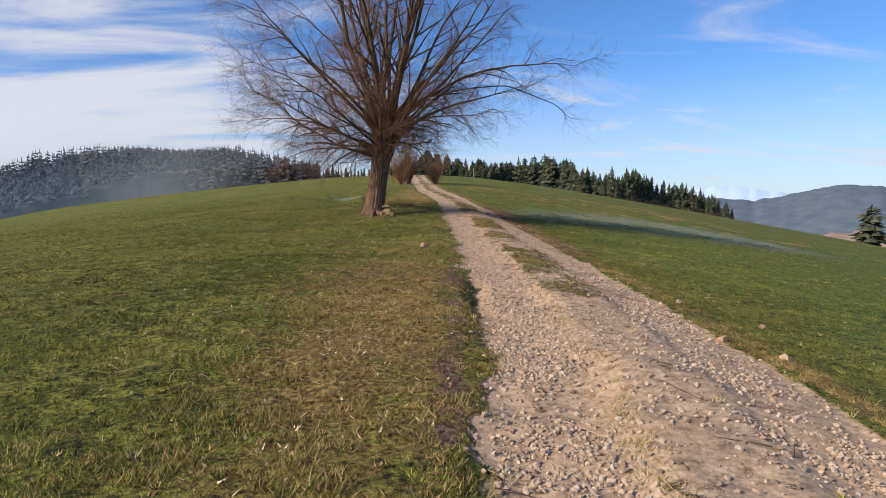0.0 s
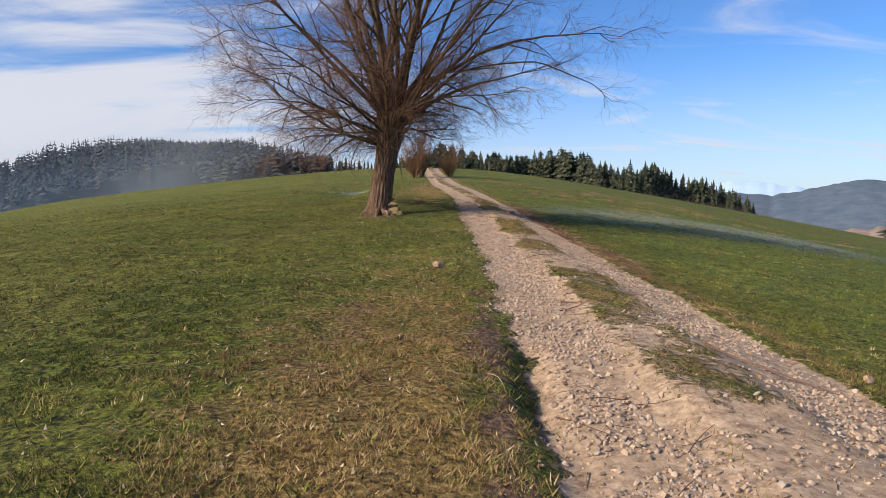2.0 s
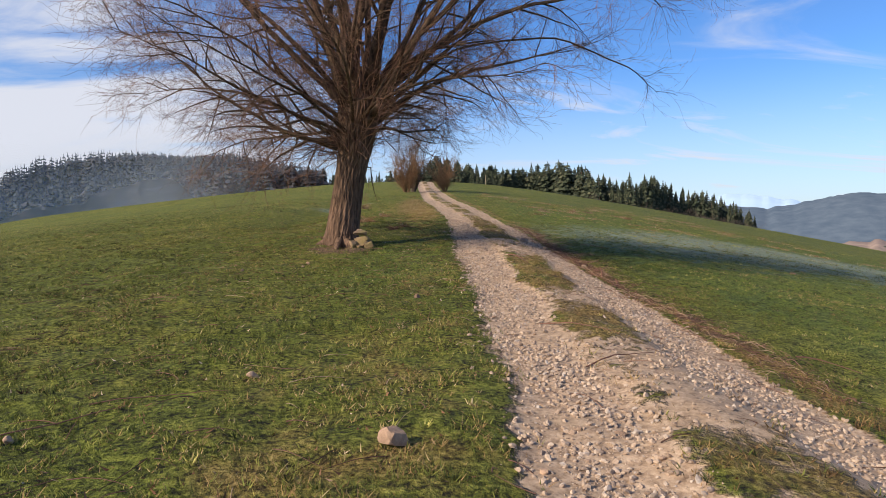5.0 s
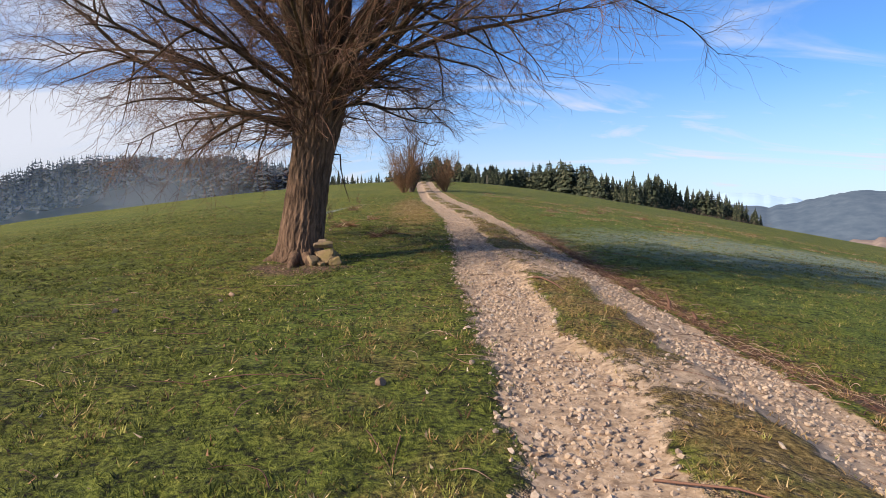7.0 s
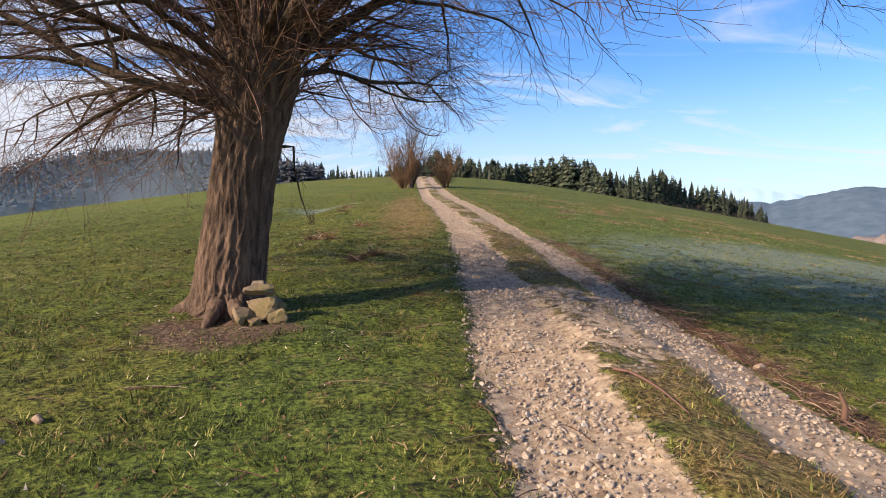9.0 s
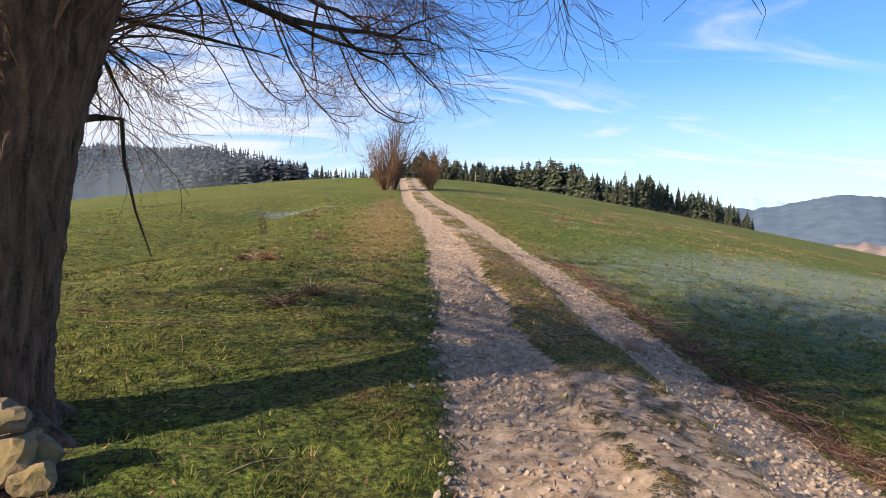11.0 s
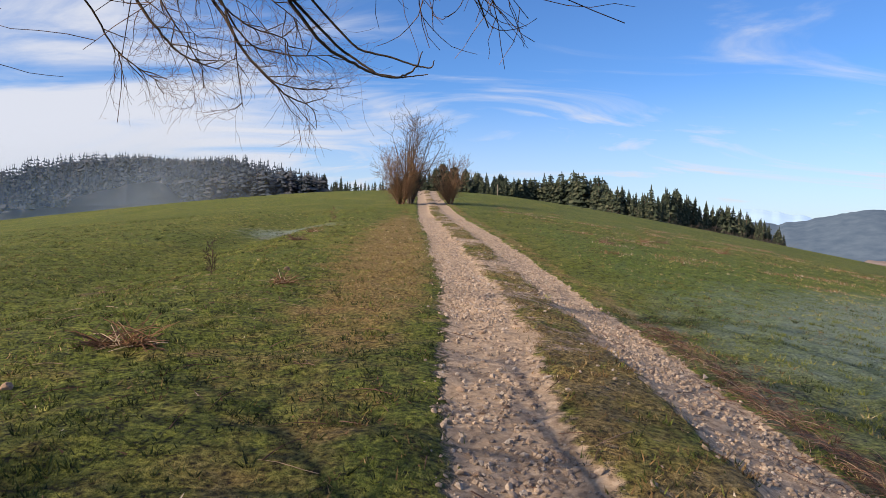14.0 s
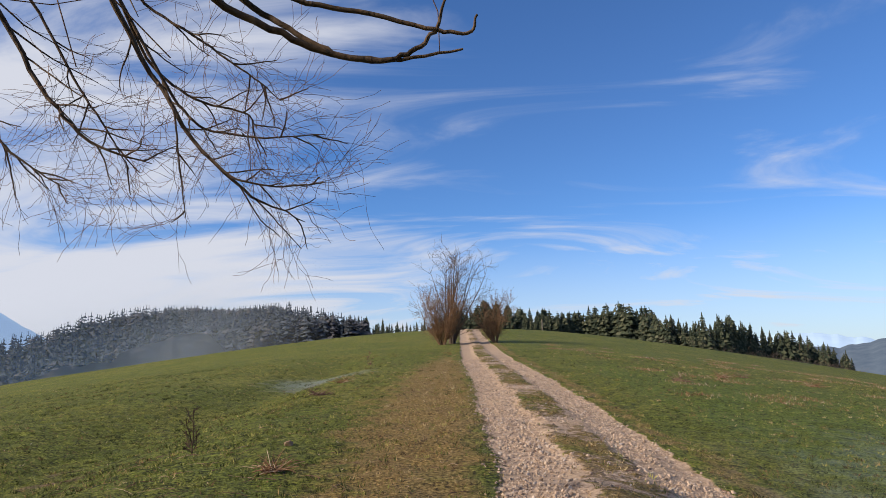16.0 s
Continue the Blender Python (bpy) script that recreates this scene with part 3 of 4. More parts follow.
    for k in range(480):
        a, h = rng.uniform(0, 2 * math.pi), 2.0 + 1.9 * rng.random() ** 1.2
        e = rng.uniform(-0.25, 1.1)
        p = np.array([0.17 * h - 0.10, 0, h]) + 0.38 * np.array([math.cos(a), math.sin(a), 0])
        w = np.array([math.cos(a) * math.cos(e), math.sin(a) * math.cos(e), math.sin(e)])
        sub = grow(rng, p, w, rng.uniform(0.7, 2.4), -0.02, 0.13, 7)
        if not open_over(sub):
            continue
        twigs.add(sub, np.linspace(rng.uniform(0.005, 0.011), 0.003, 8), 3)
        for g in range(2):
            q2, d2 = along(sub, rng.uniform(0.3, 0.95))
            twig(q2, sideways(rng, d2, 0.6), rng.uniform(0.3, 0.9), 0.0040, -0.05)
    part("crown", twigs.mesh("crown", M_TWIG), tree, "fine reddish-brown drooping twigs")["kind"] = "stuff"
    return tree


build_willow(-0.98, 24.6)


# ---- bushes and saplings ----
def build_bush(name, x, y, height, width, stems, twigs_each, seed, label, mat, lean=0.75):
    rng = np.random.default_rng(seed)
    z = float(surface(x, y))
    bush = thing(name, (x, y, z), label, "bush")
    t = Tubes()
    for s in range(stems):
        stem = Tubes()
        a, e = rng.uniform(0, 2 * math.pi), rng.uniform(lean, 1.5)
        w = (math.cos(a) * math.cos(e), math.sin(a) * math.cos(e), math.sin(e))
        length = height * rng.uniform(0.7, 1.0)
        main = grow(rng, (0.25 * width * 0.2 * math.cos(a), 0.05 * width * math.sin(a), -0.05), w, length, 0.01, 0.07, 9)
        r0 = 0.012 * height * rng.uniform(0.6, 1.1)
        stem.add(main, np.linspace(r0, 0.006, 10), 5)
        part("stem", stem.mesh("stem", mat), bush)
        for b in range(twigs_each):
            p, d = along(main, 0.10 + 0.88 * rng.random() ** 1.35)
            sub = grow(rng, p, sideways(rng, d, rng.uniform(0.4, 1.1)), length * rng.uniform(0.14, 0.34), 0.01, 0.12, 5)
            t.add(sub, np.linspace(0.0018 * height + 0.004, 0.004, 6), 3)
            for c in range(5):
                q, dd = along(sub, rng.uniform(0.2, 1.0))
                t.add(grow(rng, q, sideways(rng, dd, 0.7), length * rng.uniform(0.05, 0.13), 0.0, 0.15, 3), np.linspace(0.006 + 0.0006 * height, 0.004, 4), 3)
    part("crown", t.mesh("crown", mat), bush)["kind"] = "stuff"
    return bush


build_bush("hedge_bush", -0.8, 82.0, 4.6, 4.5, 22, 34, 3, "dense leafless reddish-brown bush beside the track", M_SHOOT, 0.98)
build_bush("hedge_tree", -0.1, 84.0, 8.2, 4.0, 13, 20, 8, "slender bare grey-brown tree behind the bush", M_BRUSH_WOOD, 1.12)
build_bush("hedge_bush", 3.5, 84.0, 4.2, 3.0, 18, 28, 4, "lower leafless brown bush beside the track", M_SHOOT, 1.08)
build_bush("sapling", -2.3, 37.9, 0.74, 0.5, 2, 9, 5, "small dark leafless sapling in the grass", M_LIMB, 1.3)
build_bush("sapling", -3.6, 62.0, 0.7, 0.5, 3, 7, 6, "thin bare sapling in the meadow", M_STICK, 1.25)


# ---- conifers ----
def conifer_mesh(rng, height, bare, wide, layers, power=0.8, pieces=3):
    """A crown of drooping boughs in uneven whorls."""
    v, f = [], []
    for i in range(layers):
        u = i / (layers - 1)
        zc = height * (bare + (1 - bare) * u)
        reach = wide * (1 - u) ** power * rng.uniform(0.7, 1.15) + 0.10
        n = max(4, int(9 * (1 - 0.5 * u)))
        for k in range(n):
            if rng.random() < 0.10:
                continue
            a = 2 * math.pi * (k + rng.uniform(-0.35, 0.35)) / n + i
            r = reach * rng.uniform(0.65, 1.15)
            for piece in range(pieces):
                b = a + rng.uniform(-0.35, 0.35)
                r0, r1 = (r * 0.22 * piece, r * (0.50 + 0.25 * piece)) if pieces > 1 else (0.0, r)
                h0, h1 = zc + rng.uniform(0, 0.25), zc - 0.32 * r1 + rng.uniform(-0.2, 0.25)
                ww = (0.26 if pieces == 3 else 0.42) * r1 + 0.12
                c, s = math.cos(b), math.sin(b)
                m = len(v)
                v += [(c * r0, s * r0, h0 + 0.3), (c * r1 * 0.7 - s * ww, s * r1 * 0.7 + c * ww, h1 - 0.12), (c * r1, s * r1, h1), (c * r1 * 0.7 + s * ww, s * r1 * 0.7 - c * ww, h1 - 0.12), (c * r0, s * r0, h0 - 0.35)]
                f += [(m, m + 1, m + 2), (m, m + 2, m + 3), (m + 4, m + 2, m + 1), (m + 4, m + 3, m + 2)]
    m = len(v)
    v += [(0.16, 0, height * 0.93), (-0.1, 0.14, height * 0.93), (-0.1, -0.14, height * 0.93), (0, 0, height * 1.03)]
    f += [(m, m + 1, m + 3), (m + 1, m + 2, m + 3), (m + 2, m, m + 3)]
    return np.array(v), np.array(f)


def build_conifer(name, seed, height, bare, wide, layers, power, label, mat):
    rng = np.random.default_rng(seed)
    tree = thing(name, (0, 0, -500), label, "tree", "conifers at the field edge")
    t = Tubes()
    t.add([(0, 0, -1.5), (0.02, 0, height * 0.3), (0, 0.05, height * 0.65), (0, 0, height * 0.97)], (0.018 * height, 0.015 * height, 0.010 * height, 0.03), 6)
    part("trunk", t.mesh("trunk", M_PINE_TRUNK), tree)
    v, f = conifer_mesh(rng, height, bare, wide, layers, power)
    part("crown", mesh_from("crown", v, f, mat), tree)
    return tree


KINDS = [build_conifer("spruce", 21, 17, 0.08, 3.0, 22, 0.75, "dark green spruce at the edge of the field", M_NEEDLE),
         build_conifer("spruce", 22, 17, 0.05, 3.4, 22, 0.8, "broad dark green spruce at the edge of the field", M_NEEDLE),
         build_conifer("pine", 23, 17, 0.42, 3.0, 15, 0.45, "tall pine with a bare lower trunk", M_NEEDLE),
         build_conifer("pine", 24, 17, 0.30, 3.2, 17, 0.5, "pine with a rounded dark crown", M_NEEDLE),
         build_conifer("spruce", 25, 17, 0.12, 2.4, 24, 0.8, "slim dark spruce at the edge of the field", M_NEEDLE),
         build_conifer("pine", 26, 17, 0.14, 3.6, 18, 0.42, "full round-topped pine at the edge of the field", M_NEEDLE)]

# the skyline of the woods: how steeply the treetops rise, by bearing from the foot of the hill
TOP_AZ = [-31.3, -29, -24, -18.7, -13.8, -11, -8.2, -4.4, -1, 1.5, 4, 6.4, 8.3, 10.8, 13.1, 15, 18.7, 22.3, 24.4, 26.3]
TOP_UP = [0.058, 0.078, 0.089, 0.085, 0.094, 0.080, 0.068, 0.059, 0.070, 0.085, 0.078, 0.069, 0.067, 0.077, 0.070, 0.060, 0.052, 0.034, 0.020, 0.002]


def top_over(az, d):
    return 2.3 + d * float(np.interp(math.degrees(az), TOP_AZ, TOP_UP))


def plant(kind, x, y, height, spread_=1.0):
    t = copy_thing(kind, pose(x, y, float(land(x, y)) - 0.2, 0, 0, random.uniform(0, 360)))
    s = height / 17
    w = spread_ * (0.35 + 0.65 * s)
    t.scale = (w * random.uniform(0.9, 1.2), w * random.uniform(0.9, 1.2), s)
    return t


def plant_edge():
    """The stand along the edge of the field, the trees on the crest, and one by itself."""
    for k in range(190):
        u = k / 189
        az = radians(5.6 + 20.8 * u + random.uniform(-0.15, 0.15))
        d = 258 + 14 * math.sin(u * 9) + random.choice((0, 0, 5, 10, 16, 22))
        if 0.40 < u < 0.46 and random.random() < 0.7:
            continue
        kind = random.choice((KINDS[2], KINDS[3], KINDS[5], KINDS[5], KINDS[1])) if u < 0.42 else random.choice((KINDS[0], KINDS[1], KINDS[3], KINDS[4], KINDS[0]))
        x, y = d * math.sin(az), d * math.cos(az)
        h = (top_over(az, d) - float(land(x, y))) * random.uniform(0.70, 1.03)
        if h > 4:
            plant(kind, x, y, h, 1.15)
    for k in range(60):
        az = radians(-2.0 + 8.2 * k / 59 + random.uniform(-0.2, 0.2))
        d = 200 + random.choice((0, 5, 11, 18))
        x, y = d * math.sin(az), d * math.cos(az)
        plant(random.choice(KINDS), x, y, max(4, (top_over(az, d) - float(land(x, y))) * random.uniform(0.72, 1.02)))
    for k in range(36):
        az = radians(-10.0 + 7.5 * k / 35 + random.uniform(-0.2, 0.2))
        d = 320 + random.choice((0, 8, 16))
        x, y = d * math.sin(az), d * math.cos(az)
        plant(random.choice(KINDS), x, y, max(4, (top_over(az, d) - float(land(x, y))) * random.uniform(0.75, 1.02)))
    plant(KINDS[5], 128, 177, 15.0, 2.0)
    bare = build_bush("bare_tree", 0, 0, 8.0, 6.0, 9, 14, 17, "leafless grey-brown tree at the edge of the wood", M_BRUSH_WOOD)
    tagged(bare, category="tree", group="bare trees at the field edge")
    for k in range(34):
        az = radians(random.uniform(15.0, 26.0) if k > 8 else random.uniform(13.4, 15.4))
        d = random.uniform(244, 256)
        x, y = d * math.sin(az), d * math.cos(az)
        copy_thing(bare, pose(x, y, float(land(x, y)) - 0.1, 0, 0, random.uniform(0, 360))).scale = (1.2, 1.2, random.uniform(0.75, 1.15))
    for ob in (*bare.children_recursive, bare):
        bpy.data.objects.remove(ob)


plant_edge()
for kind in KINDS:
    for ob in (*kind.children_recursive, kind):
        bpy.data.objects.remove(ob)


def far_shape(rng, wide, power, foot):
    v, f = conifer_mesh(rng, 17.0, foot, 17.0 * wide, 12, power, 1)
    return v / 17.0, f


def scatter_wood(name, spots, heights, mat, seed, label, kinds):
    """A far wood, all its trees in one mesh."""
    rng = np.random.default_rng(seed)
    shapes = [far_shape(rng, *q) for q in kinds]
    v, f, n = [], [], 0
    for (x, y), h in zip(spots, heights):
        sv, sf = shapes[rng.integers(0, len(shapes))]
        a = rng.uniform(0, 6.28)
        c, s = math.cos(a), math.sin(a)
        q = np.stack([sv[:, 0] * c - sv[:, 1] * s, sv[:, 0] * s + sv[:, 1] * c, sv[:, 2]], 1) * h
        v.append(q + np.array([x, y, float(land(x, y)) - 0.5]))
        f.append(sf + n)
        n += len(sv)
    return tagged(new(name, mesh_from(name, np.concatenate(v), np.concatenate(f), mat)), label, "forest", kind="stuff")


def build_far_wood():
    rng = np.random.default_rng(31)
    firs, broad = [], []
    for k in range(2600):
        az = radians(rng.uniform(-35, -8.0))
        d = rng.uniform(290, 480)
        x, y = d * math.sin(az), d * math.cos(az)
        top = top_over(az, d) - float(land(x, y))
        if top > 8:
            bare = rng.random() < 0.30 + 0.25 * float(vnoise(x, y, 40, 33))
            (broad if bare else firs).append((x, y, min(rng.uniform(12, 26) * (0.8 if bare else 1.0), top * rng.uniform(0.78, 1.0))))
    for name, trees, mat, label, kinds in (("far_wood", firs, M_FAR_WOOD, "dark spruce forest on the far slope, tinted blue-grey for haze", ((0.17, 0.75, 0.03), (0.20, 0.6, 0.05), (0.24, 0.5, 0.1), (0.15, 0.8, 0.03))),
                                           ("far_leafless_wood", broad, M_FAR_BARE, "grey leafless trees among the far spruces, tinted for haze", ((0.30, 0.35, 0.15), (0.34, 0.3, 0.2), (0.26, 0.4, 0.1)))):
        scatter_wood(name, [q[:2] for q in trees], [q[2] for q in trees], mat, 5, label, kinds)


def build_mist_sheet():
    """Thin morning mist and haze in the hollow before the wood, imitated by an upright translucent sheet that thins
    upwards.
    """
    s = Shade("mist_haze_sheet", 1.0)
    tree = s.tree
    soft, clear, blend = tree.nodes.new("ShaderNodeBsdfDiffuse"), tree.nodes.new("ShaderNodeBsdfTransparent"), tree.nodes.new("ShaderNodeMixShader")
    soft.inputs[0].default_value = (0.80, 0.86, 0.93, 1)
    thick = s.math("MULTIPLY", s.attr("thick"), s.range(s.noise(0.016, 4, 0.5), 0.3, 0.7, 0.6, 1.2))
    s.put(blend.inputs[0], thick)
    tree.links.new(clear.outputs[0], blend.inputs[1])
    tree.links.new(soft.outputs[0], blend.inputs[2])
    tree.links.new(blend.outputs[0], tree.nodes["Material Output"].inputs[0])
    az, u = np.meshgrid(np.radians(np.linspace(-44, -9, 60)), np.linspace(0, 1, 14))
    x, y = 272 * np.sin(az), 272 * np.cos(az)
    z = land(x[0], y[0])[None, :] - 2 + 44 * u
    i = np.arange(60 * 13).reshape(13, 60)[:, :-1].ravel()
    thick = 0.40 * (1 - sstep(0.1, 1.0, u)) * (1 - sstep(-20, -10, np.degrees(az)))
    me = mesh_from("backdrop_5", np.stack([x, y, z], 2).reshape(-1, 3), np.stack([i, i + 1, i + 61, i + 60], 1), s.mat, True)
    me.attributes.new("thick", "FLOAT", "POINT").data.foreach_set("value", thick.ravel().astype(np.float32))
    return tagged(new("backdrop_5", me), "translucent sheet imitating thin morning mist and haze before the far wood", "mist", kind="structure")


build_mist_sheet()
build_far_wood()


# ---- far hills ----
def build_hill(name, az0, az1, dist, tops, mat, label, seed, rough=6.0):
    """A long far hill: a ridge line that rises and falls, with a sloping near face."""
    n, rows = 160, 14
    az = np.linspace(az0, az1, n)
    top = np.interp(az, [a for a, h in tops], [h for a, h in tops])
    top = top + rough * (vnoise(az * 10, az * 0, 9.0, seed) + 0.5 * vnoise(az * 10, az * 0, 3.0, seed + 1) + 0.25 * vnoise(az * 10, az * 0, 0.8, seed + 2))
    v = []
    for r in range(rows):
        u = r / (rows - 1)
        d = dist * (0.72 + 0.28 * u)
        z = -70 + (top + 70) * np.sin(u * math.pi / 2) ** 1.3 + (0 if r == rows - 1 else 0.12 * rough) * vnoise(az * 14, az * 0 + r * 1.3, 5.0, seed + 3)
        v.append(np.stack([d * np.sin(np.radians(az)), d * np.cos(np.radians(az)), z], 1))
    v.append(np.stack([dist * 1.3 * np.sin(np.radians(az)), dist * 1.3 * np.cos(np.radians(az)), np.full(n, -80.0)], 1))
    i = np.arange(n * rows).reshape(rows, n)[:, :-1].ravel()
    return tagged(new(name, mesh_from(name, np.concatenate(v), np.stack([i, i + 1, i + n + 1, i + n], 1), mat, True)), label, "hill", kind="structure")


build_hill("backdrop_1", 18, 62, 2000, [(18, 30), (25, 24), (28, 10), (31, 32), (33.5, 50), (36, 46), (38, 32), (41, 30), (47, 60), (55, 90), (62, 60)], M_HILL, "distant wooded hill, its blue haze put into the colour", 41, 3.5)
build_hill("backdrop_2", 15, 50, 3100, [(15, 60), (24, 74), (27, 70), (31, 40), (50, 30)], M_HILL_FAR, "hills on the horizon, their pale blue haze put into the colour", 51)
build_hill("backdrop_3", 24, 66, 760, [(24, -46), (30, -30), (36, -26), (42, -20), (52, -10), (66, -16)], M_HEATH, "brown heath slope across the valley", 61, 3.0)
build_hill("backdrop_4", -75, -31, 1900, [(-75, 230), (-52, 260), (-44, 240), (-38, 180), (-36, 150), (-34.5, 118), (-33, 90), (-31, 40)], M_HILL_FAR, "mountain above the mist, its pale blue haze put into the colour", 71, 3.0)


# ---- stones ----
def ico(subdiv):
    bm = bmesh.new()
    bmesh.ops.create_icosphere(bm, subdivisions=subdiv, radius=1.0)
    v = np.array([p.co[:] for p in bm.verts])
    f = np.array([[p.index for p in q.verts] for q in bm.faces])
    bm.free()
    return v, f


ICO1, ICO2, ICO3 = ico(1), ico(2), ico(3)


def rough_stone(rng, shape, squash, chop):
    """A broken stone: a ball cut flat by a few planes."""
    v, f = shape
    q = v.copy()
    for k in range(chop):
        n = rng.normal(0, 1, 3)
        n /= np.linalg.norm(n)
        over = np.clip(q @ n - rng.uniform(0.45, 0.8), 0, None)
        q = q - over[:, None] * n
    q = q * (1 + rng.normal(0, 0.025, (len(q), 1)))
    return q * np.array(squash), f


def build_gravel():
    rng = np.random.default_rng(77)
    shapes = [rough_stone(rng, ICO1, (1, rng.uniform(0.55, 1), rng.uniform(0.45, 0.8)), 7) for k in range(10)]
    n = 210000
    y = 0.6 + 62 * rng.random(n) ** 1.35
    d = rng.uniform(-1.45, 1.6, n)
    x = track_mid(y) + d
    one, two, strip = rut_masks(x, y)
    lots = np.clip(one ** 2 + 0.80 * two ** 2 + 0.30 * strip * sstep(0.35, 0.9, strip_stony(x, y)) + 0.004, 0, 1) * (0.30 + 0.70 * sstep(-0.45, 0.35, vnoise(x, y, 0.7, 12) + 0.5 * vnoise(x, y, 0.25, 15)))
    keep = rng.random(n) < lots
    x, y = x[keep], y[keep]
    n = len(x)
    size = (0.005 + 0.024 * rng.random(n) ** 2.8) * (1 + 0.007 * y)
    sv = np.stack([q for q, _ in shapes])[rng.integers(0, 10, n)]
    a = rng.uniform(0, 6.28, n)[:, None]
    c, s = np.cos(a), np.sin(a)
    tilt = rng.normal(0, 0.35, (n, 1))
    v = np.stack([sv[:, :, 0] * c - sv[:, :, 1] * s, sv[:, :, 0] * s + sv[:, :, 1] * c, sv[:, :, 2] + tilt * sv[:, :, 0]], 2) * size[:, None, None]
    v = v + np.stack([x, y, surface(x, y) + 0.2 * size], 1)[:, None, :]
    sf = shapes[0][1]
    v = [v.reshape(-1, 3)]
    f = [(sf[None, :, :] + (np.arange(n) * sv.shape[1])[:, None, None]).reshape(-1, 3)]
    track = tagged(new("gravel", mesh_from("gravel", np.concatenate(v), np.concatenate(f), M_CHIPS)), "loose pinkish crushed stone in the wheel tracks", "gravel", kind="stuff")
    meshes = [mesh_from("stone", *rough_stone(rng, ICO2, (1, rng.uniform(0.6, 0.95), rng.uniform(0.4, 0.65)), 12), M_STONE) for k in range(7)]
    for k in range(290):
        py = 1.2 + 33 * rng.random() ** 1.2
        side = rng.random()
        dd = rng.uniform(-1.08, -0.45) if side < 0.62 else rng.uniform(0.6, 1.25)
        px, r = float(track_mid(py)) + dd, 0.016 + 0.034 * rng.random() ** 1.8
        ob = new("stone", meshes[k % 7])
        ob.parent = track
        ob.matrix_basis = pose(px, py, float(surface(px, py)) + 0.08 * r, rng.uniform(-20, 20), rng.uniform(-20, 20), rng.uniform(0, 360)) @ Matrix.Diagonal((r, r, r, 1))
    return track


def lone_stone(name, x, y, size, squash, seed, label, mat, lift=0.3, category="stone", group=""):
    rng = np.random.default_rng(seed)
    v, f = rough_stone(rng, ICO3, squash, 9)
    ob = new(name, mesh_from(name, v * size, f, mat, False))
    ob.matrix_basis = pose(x, y, float(surface(x, y)) + lift * size, 0, 0, rng.uniform(0, 360))
    return tagged(ob, label, category, group)


build_gravel()
lone_stone("field_stone", 0.69, 13.12, 0.088, (1, 0.8, 0.85), 3, "pale rounded stone lying in the grass", M_STONE, 0.55)
for k, (x, y, r) in enumerate(((-1.44, 13.3, 0.045), (-0.42, 14.54, 0.05), (-1.2, 21.5, 0.05), (-2.1, 20.5, 0.05), (11.0, 27.3, 0.10), (0.78, 17.9, 0.05), (-1.24, 21.2, 0.03), (-2.4, 21.2, 0.035), (1.45, 12.9, 0.03), (-0.9, 37.7, 0.09), (4.9, 8.1, 0.07), (4.1, 6.2, 0.08), (3.7, 6.7, 0.08), (4.3, 9.3, 0.06), (3.6, 27.2, 0.14), (3.95, 26.1, 0.10), (-1.3, 30.6, 0.05), (4.3, 23.6, 0.07))):
    lone_stone("field_stone", x, y, r, (1, 0.75, 0.7), 20 + k, "small pale stone lying in the grass" if x < 2.5 else "half-buried pale stone at the edge of the track", M_STONE, 0.3, group="loose stones on the meadow")


def build_rock_pile(cx, cy):
    """Sandstone blocks stacked against the foot of the willow."""
    rng = np.random.default_rng(9)
    z = float(surface(cx, cy))
    for dx, dy, dz, sx, sy, sz, turn, seed in ((0.02, 0.02, 0.27, 0.27, 0.22, 0.21, 10, 1), (-0.02, -0.02, 0.55, 0.25, 0.19, 0.095, 25, 2), (0.05, 0.14, 0.55, 0.18, 0.15, 0.13, 70, 6), (-0.24, -0.26, 0.13, 0.16, 0.14, 0.15, 40, 3), (0.34, -0.02, 0.14, 0.18, 0.15, 0.16, 5, 4), (0.24, 0.22, 0.18, 0.2, 0.18, 0.22, 15, 5), (-0.02, -0.32, 0.06, 0.11, 0.09, 0.08, 60, 7)):
        v, f = rough_stone(np.random.default_rng(100 + seed), (ICO3[0] / np.abs(ICO3[0]).max(axis=1, keepdims=True) ** 0.75, ICO3[1]), (1, 1, 1), 5)
        v = v * (1 + 0.05 * vnoise(v[:, 0] * 3 + v[:, 2], v[:, 1] * 3 - v[:, 2], 0.7, seed)[:, None])
        ob = new("block_of_stone", mesh_from("block_of_stone", v * np.array((sx, sy, sz)) * 0.60, f, M_ROCK, False))
        ob.matrix_basis = pose(cx + dx * 0.54, cy + dy * 0.54, z + dz * 0.61 - 0.02, rng.uniform(-6, 6), rng.uniform(-6, 6), turn)
        tagged(ob, "ochre sandstone block stacked at the foot of the willow", "stone", "stacked stones by the willow")


build_rock_pile(-0.50, 24.05)


# ---- grass ----
def blades(name, x, y, h, w, lean, mat, label, category, rng, tone=None, way=None):
    n = len(x)
    z = surface(x, y)
    a, b = rng.uniform(0, 6.28, n), rng.uniform(0, 6.28, n) if way is None else way
    base = np.stack([x, y, z - 0.004], 1)
    across = np.stack([np.cos(a), np.sin(a), np.zeros(n)], 1) * w[:, None] * 0.5
    tip = base + np.stack([np.cos(b) * h * lean, np.sin(b) * h * lean, h], 1)
    v = np.stack([base - across, base + across, tip], 1).reshape(-1, 3)
    f = np.arange(3 * n).reshape(-1, 3)
    me = mesh_from(name, v, f, mat)
    if tone is not None:
        me.attributes.new("tone", "FLOAT", "POINT").data.foreach_set("value", np.repeat(tone, 3).astype(np.float32))
    return tagged(new(name, me), label, category, kind="stuff")


